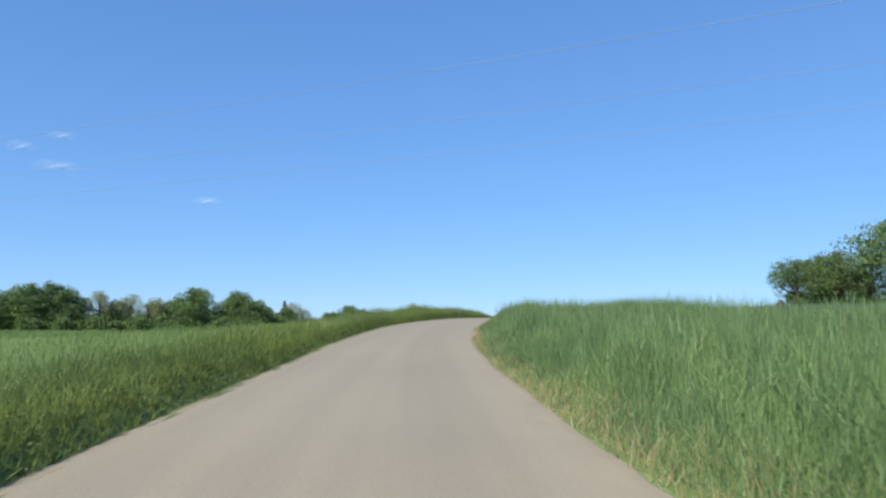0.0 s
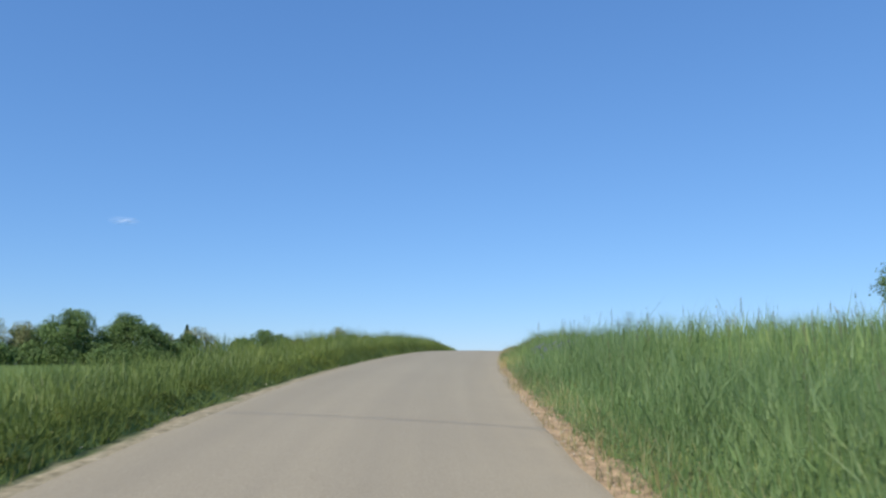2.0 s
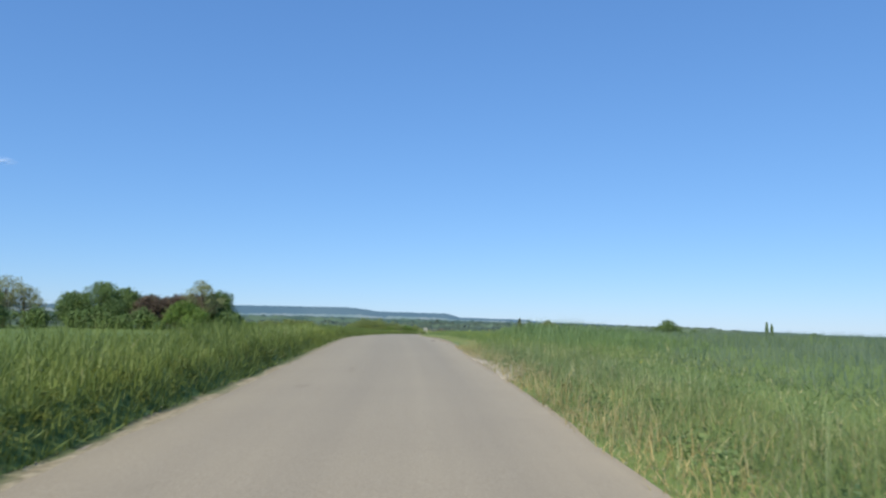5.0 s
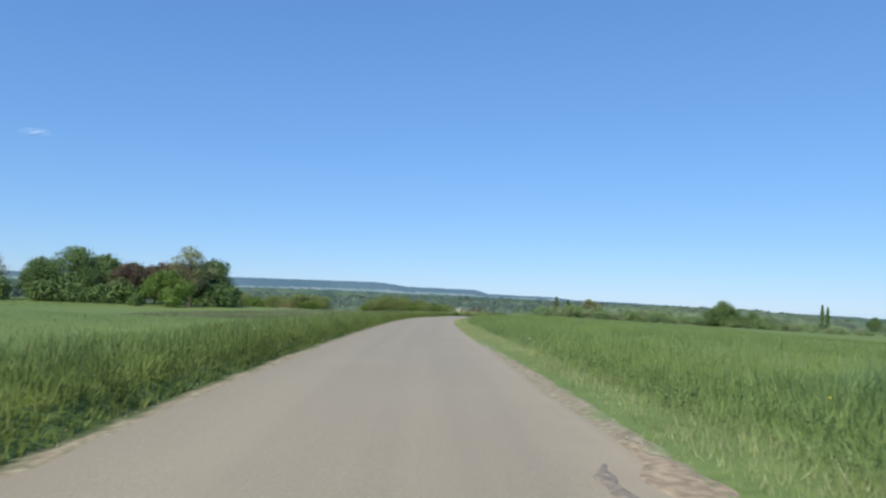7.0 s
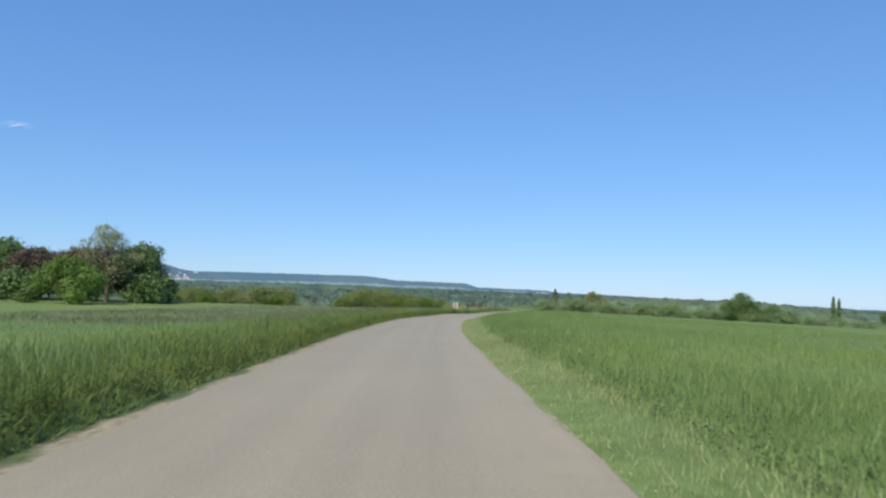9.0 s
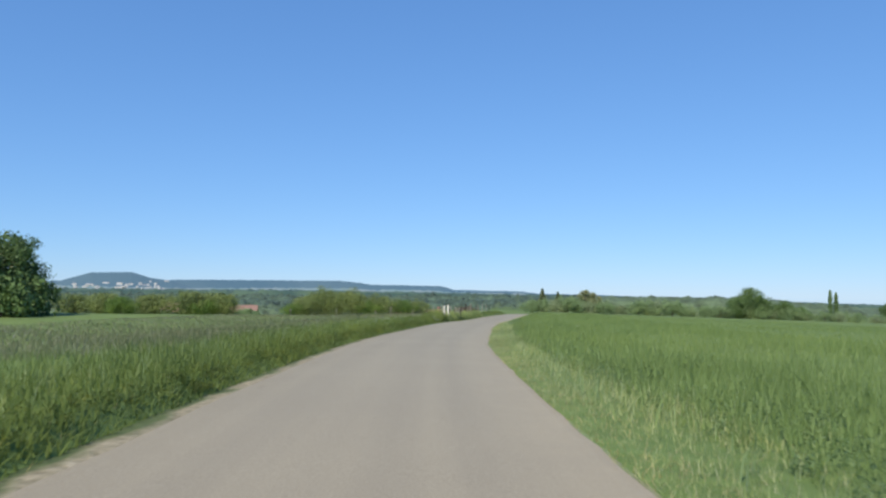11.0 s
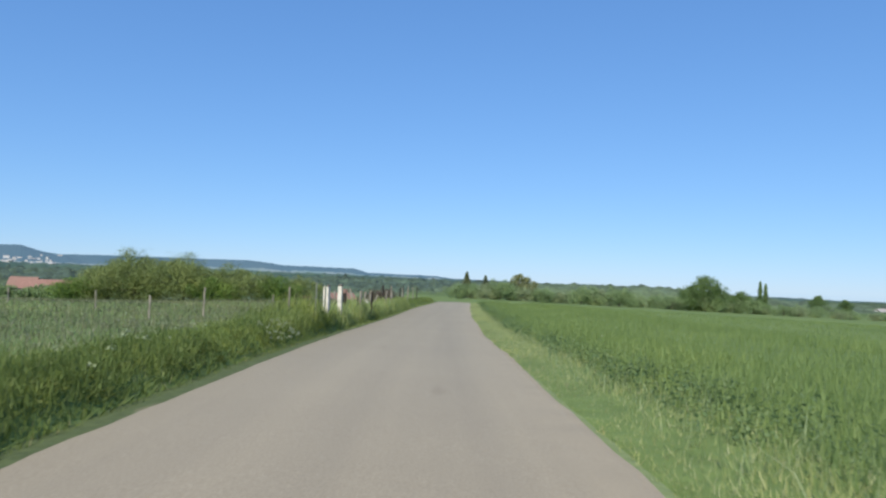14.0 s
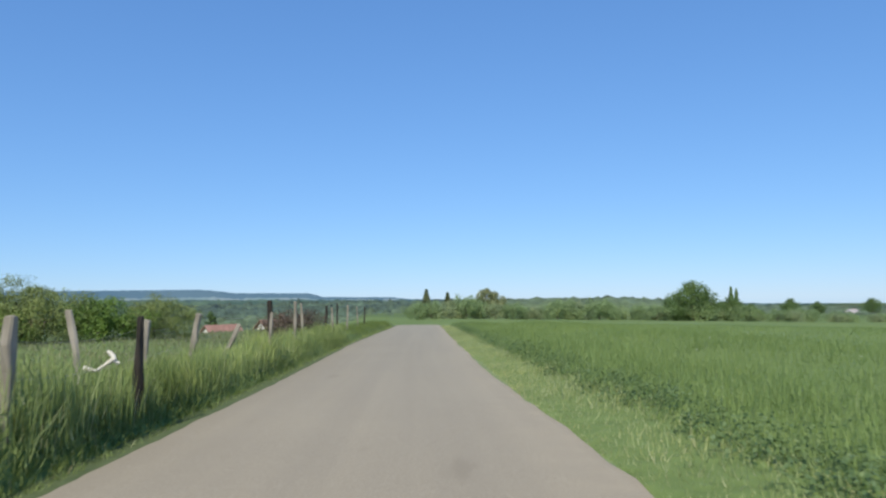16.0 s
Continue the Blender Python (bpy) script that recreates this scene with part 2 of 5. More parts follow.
M_CREAM = plain("cream_umbels", (0.26, 0.31, 0.18), 0.8, 0.3)
M_BLOSSOM = plain("greenish_white_blossom", (0.31, 0.35, 0.24), 0.8, 0.25)
M_YELLOW = plain("yellow_petals", (0.75, 0.58, 0.06), 0.7, 0.1)
M_PURPLE = plain("violet_petals", (0.22, 0.19, 0.36), 0.7, 0.15)
M_BARK = wood_material("bark", (0.05, 0.04, 0.03), (0.14, 0.115, 0.09))
M_POST = wood_material("weathered_wood", (0.16, 0.145, 0.115), (0.36, 0.33, 0.28))
M_POST_DARK = wood_material("dark_wood", (0.02, 0.017, 0.014), (0.055, 0.048, 0.04))
M_BLEACHED = wood_material("bleached_wood", (0.45, 0.42, 0.36), (0.72, 0.69, 0.62))


def concrete_material():
    """Limewash worn down to the concrete, with rusty and mossy stains."""
    q = Mat("limewashed_concrete", 0.9)
    c = q.ramp(q.noise(6, detail=6), (0.35, (0.42, 0.40, 0.33)), (0.6, (0.62, 0.60, 0.52)))
    c = q.mix(q.ramp(q.noise(3.2, detail=5, stretch=(2.2, 2.2, 0.45)), (0.53, (0, 0, 0)), (0.64, (1, 1, 1))), c, (0.25, 0.19, 0.12))
    q.colour(q.mix(q.ramp(q.noise(14, detail=3), (0.62, (0, 0, 0)), (0.7, (1, 1, 1))), c, (0.16, 0.16, 0.10)))
    q.bump(q.noise(24, detail=4), 0.5, 0.01)
    return q.m


M_CONCRETE = concrete_material()
M_LICHEN = plain("lichened_concrete", (0.17, 0.16, 0.125), 0.95, 0.5, 22, 0.6)
M_RUST = plain("weathered_steel", (0.17, 0.19, 0.155), 0.7, 0.3, 16, 0.3)
M_WIRE = plain("galvanised_wire", (0.25, 0.25, 0.25), 0.5, 0.1)
M_CABLE = plain("tarred_cable", (0.23, 0.28, 0.36), 0.6, 0.1)


# ---- helpers for meshes ----
def mesh_ob(name, verts, faces, material, parent=None, smooth=False):
    """One mesh object from arrays; faces: a list of (n, k) index arrays."""
    me = bpy.data.meshes.new(name)
    verts = np.asarray(verts, dtype=np.float32)
    me.vertices.add(len(verts))
    me.vertices.foreach_set("co", verts.ravel())
    faces = [np.asarray(f_, dtype=np.int32) for f_ in faces if len(f_)]
    loops = np.concatenate([f_.ravel() for f_ in faces])
    sizes = np.concatenate([np.full(len(f_), f_.shape[1], dtype=np.int32) for f_ in faces])
    me.loops.add(len(loops))
    me.loops.foreach_set("vertex_index", loops)
    me.polygons.add(len(sizes))
    me.polygons.foreach_set("loop_start", np.concatenate([[0], np.cumsum(sizes)[:-1]]).astype(np.int32))
    me.polygons.foreach_set("loop_total", sizes)
    me.polygons.foreach_set("use_smooth", np.full(len(sizes), smooth))
    me.update(calc_edges=True)
    me.validate()
    me.materials.append(material)
    ob = new(name, me)
    ob.parent = parent
    return ob


def part(name, bm, material, parent, label=""):
    me = bpy.data.meshes.new(name)
    bm.to_mesh(me)
    bm.free()
    me.materials.append(material)
    ob = new(name, me)
    ob.parent = parent
    if label:
        ob["label"] = label
    return ob


def step(v, lo, hi):
    t_ = np.clip((v - lo) / (hi - lo), 0, 1)
    return t_ * t_ * (3 - 2 * t_)


# ---- the road's line: heading in degrees and grade every 8 m ----
HEADING = [14.1, 13.55, 11.85, 9.07, 4.91, 1.45, -0.33, -1.29, -1.04, -0.37, 0.48, 0.82, 0.62, 0.71, -0.16, -0.35, -0.32, -1.28, -2.85, -4.07, -6.63, -8.93, -9.22, -9.89, -11.05, -11.84, -11.93, -12, -12.38, -12.79, -12.92, -12.79, -12.55, -12.33]
GRADE = [0.0455, 0.0403, 0.0467, 0.0641, 0.0631, 0.0457, 0.043, 0.035, 0.0185, 0.0115, 0.0128, 0.007, -0.0144, -0.0178, -0.014, -0.0162, -0.0178, -0.0166, -0.0162, -0.0119, -0.0179, -0.0203, -0.0094, -0.0207, -0.0295, -0.0222, -0.0151, -0.0131, -0.014, -0.0161, -0.0178, -0.0183, -0.018, -0.0176]
KNOT = 8.0
LEFT, RIGHT = -2.76, 1.61          # road edges, offset from the line that the car follows


def spline(s, k):
    k = np.concatenate([[2 * k[0] - k[1]], k, [2 * k[-1] - k[-2]]])
    u = np.clip(s / KNOT, 0, len(k) - 3.001)
    i = u.astype(int)
    w = u - i
    return ((1 - w) ** 3 * k[i] + (3 * w ** 3 - 6 * w ** 2 + 4) * k[i + 1]
            + (-3 * w ** 3 + 3 * w ** 2 + 3 * w + 1) * k[i + 2] + w ** 3 * k[i + 3]) / 6


S = np.arange(-60, 420, 0.5)
heading = np.radians(spline(S, np.array(HEADING))) + np.radians(75) * step(S, 262, 360)
grade = spline(S, np.array(GRADE)) - 0.03 * step(S, 258, 285)
RX, RY, RZ = (np.cumsum(v) * 0.5 for v in (-np.sin(heading), np.cos(heading), grade))
zero = int(np.argmin(np.abs(S)))
RX, RY, RZ = RX - RX[zero], RY - RY[zero], RZ - RZ[zero]


def on_road(s, d):
    """Place on the ground plan at s metres along the road and d metres to the right of its line."""
    h = np.interp(s, S, heading)
    return np.interp(s, S, RX) + np.cos(h) * d, np.interp(s, S, RY) + np.sin(h) * d


LINE = S <= 275


def road_frame(x, y):
    """Station and offset of places on the plan, by the nearest stretch of the line."""
    yy = np.asarray(y, dtype=float)
    s = np.interp(yy, RY[LINE], S[LINE])
    for _ in range(2):
        h = np.interp(s, S, heading)
        dx, dy = x - np.interp(s, S, RX), yy - np.interp(s, S, RY)
        s = np.clip(s - dx * np.sin(h) * 0.9 + dy * np.cos(h) * 0.9, -60, 275)
    h = np.interp(s, S, heading)
    dx, dy = x - np.interp(s, S, RX), yy - np.interp(s, S, RY)
    return s, dx * np.cos(h) + dy * np.sin(h)


def wobble(x, y, seed=0.0):
    return (np.sin(x * 0.31 + seed) * np.cos(y * 0.27 + 1.3 * seed) + 0.6 * np.sin(x * 0.83 + y * 0.61 + seed)
            + 0.4 * np.cos(y * 1.7 - x * 1.1 + seed)) / 2


def ground_z(x, y):
    x, y = np.asarray(x, dtype=float), np.asarray(y, dtype=float)
    s, d = road_frame(x, y)
    zr = np.interp(s, S, RZ)
    zr = np.where(y > 270, np.interp(270, RY[LINE], RZ[LINE]) - 0.02 * np.clip(y - 270, 0, 160), zr)
    r, l = np.maximum(d - RIGHT, 0), np.maximum(LEFT - d, 0)
    # right: a bank at the climb, a swell in the field at the crest, then a field that falls away
    z = zr + (0.30 * step(r, 0.5, 2.2)) * (1 - step(s, 32, 62)) + (0.2 + 0.14 * step(s, 38, 50) * (1 - step(s, 74, 90)) + 0.12 * step(s, 180, 191)) * step(l, 0.0, 0.4) * (1 - 0.75 * step(l, 1.2, 4))
    z = z + 0.45 * step(r, 6, 26) * step(s, 10, 55) * (1 - step(s, 62, 100))
    z = z + 1.2 * step(r, 10, 60) * (1 - step(s, 10, 45))
    z = z - 0.027 * np.clip(r - 2, 0, 110) * step(s, 75, 150)
    # left: level fields, then a drop into the valley past the fence
    level = np.interp(y, [-60, 0, 50, 100, 150, 200, 300], [0.2, 0.6, 1.15, 1.6, 1.5, 1.25, 0.9])
    z = z + (level - zr) * step(l, 1.2, 16) * (1 - step(y, 205, 260))
    z = z - 0.032 * np.clip(y - 208 - 0.15 * l, 0, 260) * step(l, 5, 26)
    # crop and meadow stand as a closed canopy a little way from the verge
    z = z + (0.30 * step(r, 4.5, 8) + 0.1 * step(l, 5.5, 9)) * (1 - step(np.hypot(x, y - 120), 250, 330))
    z = z + 0.05 * wobble(x, y) * step(r + l, 0.4, 3)
    z = z - 0.03 * np.exp(-np.maximum(r, l) * 3)
    far = np.hypot(x, y - 150)
    plain_z = -8 - 0.0075 * far + 3.0 * np.sin(x * 0.004) * np.cos(y * 0.003)
    w = step(far, 330, 900)
    return z * (1 - w) + plain_z * w


def field_grid():
    """Lines of the ground sheet: fine by the road, coarse towards the horizon."""
    edges = [LEFT + v for v in (0.16, 0.02, -0.07, -0.15, -0.25, -0.4, -0.65)] + [RIGHT + v for v in (-0.16, -0.02, 0.1, 0.25)]
    near = np.arange(-26, 26, 0.5)
    near = near[np.min(np.abs(near[:, None] - np.array(edges)[None, :]), axis=1) > 0.1]
    near = np.sort(np.concatenate([near, edges]))
    out = 26 * 1.13 ** np.arange(0, 45)
    return np.concatenate([-out[::-1], near, out])


# ---- ground: one sheet to the horizon ----
def build_ground():
    dd = field_grid()
    ss = np.concatenate([-(14 * 1.25 ** np.arange(26, 0, -1)), np.arange(-14, 270, 1.0), 270 + 8 * (1.12 ** np.arange(0, 37) - 1) / 0.12 + 1])
    ss = ss[(ss > -4600)]
    sc = np.clip(ss, -14, 270)
    X = np.interp(sc, S, RX)[:, None] + dd[None, :] * np.ones((len(ss), 1))
    Y = (np.interp(sc, S, RY) + (ss - sc))[:, None] + 0 * dd[None, :]
    h = np.interp(sc, S, heading)[:, None] * np.clip(1 - np.abs(dd) / 60, 0, 1)[None, :]
    X = np.interp(sc, S, RX)[:, None] + dd[None, :] * np.cos(h)
    Y = Y + dd[None, :] * np.sin(h)
    X, Y = np.clip(X, -4700, 4700), np.clip(Y, -4600, 4700)
    Z = ground_z(X, Y)
    s_, d_ = road_frame(X, Y)
    under = (d_ > LEFT - 0.01) & (d_ < RIGHT + 0.01) & (Y < 330)
    Z = np.where(under, Z - 0.06, Z)
    n, m = X.shape
    idx = np.arange(n * m).reshape(n, m)
    quads = np.stack([idx[:-1, :-1], idx[:-1, 1:], idx[1:, 1:], idx[1:, :-1]], -1).reshape(-1, 4)
    ob = mesh_ob("ground", np.stack([X, Y, Z], -1).reshape(-1, 3), [quads], M_GROUND, smooth=True)
    tagged(ob, "rolling green farmland around a country lane", "ground", kind="structure")


build_ground()


def ribbon(name, s, d_list, lift, material, label, category):
    """A strip along the road: offsets d_list(s) -> array (len(s), k)."""
    D = d_list
    X, Y = on_road(s[:, None], D)
    Z = np.interp(s, S, RZ)[:, None] + lift
    n, m = D.shape
    idx = np.arange(n * m).reshape(n, m)
    quads = np.stack([idx[:-1, :-1], idx[:-1, 1:], idx[1:, 1:], idx[1:, :-1]], -1).reshape(-1, 4)
    ob = mesh_ob(name, np.stack([X, Y, Z], -1).reshape(-1, 3), [quads], material, smooth=True)
    uv = ob.data.uv_layers.new(name="UVMap")
    li = np.empty(len(ob.data.loops), dtype=np.int32)
    ob.data.loops.foreach_get("vertex_index", li)
    flat = np.stack([D.ravel(), np.repeat(s, m)], -1)[li]
    uv.data.foreach_set("uv", flat.astype(np.float32).ravel())
    return tagged(ob, label, category, kind="structure")


def edge_noise(s, seed):
    r_ = np.random.default_rng(seed)
    out = np.zeros_like(s)
    for step_, amp in ((9.0, 0.04), (2.2, 0.022), (0.6, 0.016)):
        k = np.arange(s.min() - step_, s.max() + 2 * step_, step_)
        out += np.interp(s, k, r_.normal(0, amp, len(k)))
    return out


def build_road():
    s = np.arange(-40, 340, 0.2)
    l, r = LEFT + edge_noise(s, 3), RIGHT + 0.08 + edge_noise(s, 4)
    u = np.append(np.linspace(0, 0.9, 10), (0.96, 0.988, 1.0))
    D = l[:, None] * (1 - u) + r[:, None] * u
    crown = 0.035 * (1 - (2 * u - 1) ** 2)[None, :] + 0 * D
    crown[:, 0] -= 0.05
    crown[:, -1] -= 0.05
    ribbon("road", s, D, crown, M_ROAD, "narrow pale grey chip-sealed country lane, without markings", "road")
    for name, e_, side, seed, base, soil in (("verge_soil_left", LEFT, -1, 11, 0.22, M_SOIL_LEFT_SHADED), ("verge_soil_start", RIGHT, 1, 14, 0.45, M_SOIL_START), ("verge_soil_right", RIGHT, 1, 12, 0.45, M_SOIL_RIGHT), ("verge_soil_far", RIGHT, 1, 13, 0.45, M_SOIL_FAR)):
        s2 = np.arange({"far": 136, "ght": 68}.get(name[-3:], -20), {"ght": 136.2, "art": 68.2}.get(name[-3:], 275), 0.25)
        wide = base + 0.5 * np.abs(edge_noise(s2, seed))
        u2 = np.array([0, 0.2, 0.4, 0.55, 0.75, 1.0])
        D2 = e_ - side * 0.4 + side * (wide[:, None] + 0.4) * u2[None, :]
        X2, Y2 = on_road(s2[:, None], D2)
        out = ground_z(X2, Y2) - np.interp(s2, S, RZ)[:, None] + np.where((s2 > 72) & (s2 < 112) & (side > 0), 0.02, -0.025)[:, None]
        w2 = step(u2, 0.35, 0.75)[None, :]
        lift = (1 - w2) * -0.012 + w2 * out + (0.001 + 0.006 * w2) * np.random.default_rng(seed).normal(size=D2.shape)
        lift[:, 0] = -0.03
        lift[:, -1] = out[:, -1] - 0.06
        ribbon(name, s2, D2, lift, soil, "bare sandy soil along the edge of the lane", "soil")
    for name, s0, s1, broad, seed, soil, label in (
            ("bare_earth", 25, 47, 0.34, 15, M_EARTH, "bare brown earth where the bank meets the lane"),):
        s3 = np.arange(s0, s1, 0.2)
        wide = np.maximum((broad + 1.4 * edge_noise(s3, seed)) * step(s3, s0, s0 + 5) * (1 - step(s3, s1 - 6, s1)), 0) + 0.02
        D3 = RIGHT - 0.03 + (wide[:, None] + 0.1) * np.linspace(0, 1, 5)[None, :]
        X3, Y3 = on_road(s3[:, None], D3)
        lift = ground_z(X3, Y3) - np.interp(s3, S, RZ)[:, None] + 0.02 + 0.012 * np.random.default_rng(seed + 1).normal(size=D3.shape)
        lift[:, 0], lift[:, -1] = -0.01, lift[:, -1] - 0.05
        ribbon(name, s3, D3, lift, soil, label, "soil")


build_road()


# ---- grass ----
def blades(x, y, z, height, width, lean=0.35, segs=2, yaw=None, r_=rng):
    """Bent, tapered blades of grass; returns vertices and face arrays."""
    n = len(x)
    yaw = r_.uniform(0, 2 * np.pi, n) if yaw is None else yaw
    side = np.stack([np.cos(yaw), np.sin(yaw), 0 * yaw], -1) * (width / 2)[:, None]
    dirn = r_.uniform(0, 2 * np.pi, n)
    bend = np.stack([np.cos(dirn), np.sin(dirn), 0 * yaw], -1) * (height * np.abs(r_.normal(0, lean, n)))[:, None]
    base = np.stack([x, y, z], -1)
    up = np.array([0, 0, 1.0])[None] * height[:, None]
    if segs == 1:
        V = np.stack([base - side, base + side, base + up + bend], 1)
        i0 = np.arange(n)[:, None] * 3
        return V.reshape(-1, 3), [i0 + np.array([[0, 1, 2]])]
    mid = base + up * 0.55 + bend * 0.3
    V = np.stack([base - side, base + side, mid - side * 0.75, mid + side * 0.75, base + up * 0.97 + bend], 1)
    i0 = np.arange(n)[:, None] * 5
    return V.reshape(-1, 3), [i0 + np.array([[0, 1, 3, 2]]), i0 + np.array([[2, 3, 4]])]


def scatter(s0, s1, d0, d1, density, r_=rng, thin=None):
    """Random places in a band of the road's plan."""
    n = int((s1 - s0) * abs(d1 - d0) * density)
    s, d = r_.uniform(s0, s1, n), r_.uniform(min(d0, d1), max(d0, d1), n)
    if thin is not None:
        keep = r_.uniform(size=n) < thin(s, d)
        s, d = s[keep], d[keep]
    x, y = on_road(s, d)
    return s, d, x, y


def sward(name, bands, material, label, category="grass"):
    """Grass of one kind as one object; bands: (s0, s1, d0, d1, density, height(s, d), width, lean, segs; no segs: leaves up the stems)."""
    Vs, F3, F4, off = [], [], [], 0
    for s0, s1, d0, d1, density, hfun, width, lean, segs in bands:
        s, d, x, y = scatter(s0, s1, d0, d1, density)
        clump = 0.8 + 0.35 * wobble(x * 1.7, y * 1.7, 2.0)
        hgt = np.maximum(hfun(s, d) * clump * rng.uniform(0.55, 1.25, len(s)), 0.03)
        z = ground_z(x, y) - 0.03
        if segs == 0:                                  # leaves that spring from the stems at any height
            z = z + hgt * rng.uniform(0.0, 0.72, len(s))
            hgt = np.maximum(hgt * rng.uniform(0.2, 0.45, len(s)), 0.04)
        V, fs = blades(x, y, z, hgt, width * rng.uniform(0.6, 1.5, len(s)), lean, max(segs, 1))
        Vs.append(V)
        for f_ in fs:
            (F4 if f_.shape[1] == 4 else F3).append(f_ + off)
        off += len(V)
    faces = [np.concatenate(F_) for F_ in (F4, F3) if F_]
    return tagged(mesh_ob(name, np.concatenate(Vs), faces, material), label, category, kind="stuff")


END = 262
R0, L0 = RIGHT, LEFT
# right of the lane: tall grass on the bank up to the crest
def tall(s, d):
    return (0.24 + 0.70 * step(d, R0 + 0.1, R0 + 1.3)) * (1 - 0.55 * step(s, 46, 62))

sward("tall_grass_bank", [
    (-2, 50, R0 + 0.3, R0 + 2.6, 110, tall, 0.007, 0.4, 2),
    (-2, 50, R0 + 0.2, R0 + 2.6, 640, tall, 0.011, 0.45, 0),
    (-2, 46, R0 + 2.6, R0 + 8, 30, tall, 0.011, 0.4, 2),
    (-2, 46, R0 + 2.6, R0 + 8, 170, tall, 0.017, 0.4, 0),
    (79, 97, R0 + 1.9, R0 + 7.5, 150, lambda s, d: 0.95 * np.exp(-((s - 88) / 7) ** 2) * step(d, R0 + 1.6, R0 + 3.4) * (1 - 0.5 * step(d, R0 + 5, R0 + 7.5)) + 0.1, 0.015, 0.4, 2),
    (-2, 50, R0 + 8, R0 + 11, 40, tall, 0.02, 0.35, 1)],
    M_TALL, "tall green grass with pale stems on the bank beside the lane")
sward("dry_bank_grass", [
    (46, 84, R0 + 0.05, R0 + 2.6, 80, tall, 0.008, 0.45, 2),
    (46, 84, R0 + 0.05, R0 + 2.6, 520, tall, 0.010, 0.55, 0),
    (46, 84, R0 + 2.6, R0 + 5.2, 130, tall, 0.017, 0.8, 0)],
    M_DRY, "rough olive grass with dry stems on the low bank")
sward("bluish_crop", [
    (44, 96, R0 + 4.5, R0 + 11, 65, lambda s, d: 0.3 + 0.14 * step(d, R0 + 4.5, R0 + 7), 0.018, 0.3, 1),
    (-2, 100, R0 + 10, R0 + 42, 26, lambda s, d: 0.42 + 0 * s, 0.022, 0.3, 1)],
    M_BLUISH, "field of bluish green cereal past the bank", "crop")
sward("straw_fringe", [
    (-2, 84, R0 - 0.02, R0 + 0.7, 110, lambda s, d: 0.22 + 0.3 * (d - R0), 0.009, 0.7, 2),
    (-2, 84, R0 + 0.03, R0 + 0.35, 190, lambda s, d: 0.12 + 0.3 * np.maximum(d - R0, 0), 0.009, 0.8, 1),
    (34, 78, R0 + 0.4, R0 + 2.6, 45, lambda s, d: 0.34 + 0 * s, 0.008, 0.5, 2),
    (140, 162, R0 + 0.05, R0 + 0.6, 140, lambda s, d: 0.11 + 0 * s, 0.009, 0.9, 1),
    (84, END, R0 + 0.0, R0 + 0.4, 36, lambda s, d: 0.12 + 0 * s, 0.008, 0.8, 1),
    (0, END, L0 - 0.3, L0 + 0.05, 26, lambda s, d: 0.15 + 0 * s, 0.008, 0.8, 1)],
    M_STRAW, "dry yellow straw along the edge of the lane")
# right of the lane past the crest: short pale strip, weeds, young wheat
sward("mown_strip", [
    (-2, 20, R0 + 0.04, R0 + 0.25, 300, lambda s, d: 0.07 + 0 * s, 0.011, 0.8, 1),
    (-2, 26, R0 + 0.12, R0 + 1.0, 170, lambda s, d: 0.14 + 0.2 * (d - R0), 0.010, 1.0, 2),
    (26, 50, R0 + 0.35, R0 + 1.0, 110, lambda s, d: 0.14 + 0.2 * (d - R0), 0.010, 1.0, 2),
    (48, 77, R0 + 0.04, R0 + 0.25, 300, lambda s, d: 0.07 + 0 * s, 0.011, 0.8, 1),
    (98, END, R0 + 0.04, R0 + 0.25, 300, lambda s, d: 0.02 + 0.05 * step(s, 99, 112), 0.011, 0.8, 1),
    (77, 101, R0 + 0.3, R0 + 0.55, 170, lambda s, d: 0.02 + 0.16 * (d - R0), 0.011, 0.8, 1),
    (98, END, R0 + 0.05, R0 + 0.5, 420, lambda s, d: (0.09 + 0.08 * (d - R0)) * step(s, 94, 110), 0.010, 0.6, 1),
    (78, END, R0 + 0.5, R0 + 1.6, 300, lambda s, d: 0.10 + 0.07 * (d - R0), 0.012, 0.5, 1)],
    M_STRIP, "short light green grass strip beside the lane")
sward("wheat_field", [
    (80, END, R0 + 1.15, R0 + 4.5, 50, lambda s, d: 0.3 + 0.2 * step(d, R0 + 1.1, R0 + 1.6), 0.011, 0.3, 2),
    (80, END, R0 + 1.1, R0 + 4.5, 235, lambda s, d: 0.32 + 0.2 * step(d, R0 + 1.1, R0 + 1.6), 0.014, 0.4, 0),
    (80, END, R0 + 4.5, R0 + 12, 75, lambda s, d: 0.36 + 0 * s, 0.016, 0.4, 1),
    (84, END, R0 + 12, R0 + 45, 14, lambda s, d: 0.22 + 0 * s, 0.03, 0.5, 1)],
    M_CROP, "field of dense young green wheat", "crop")
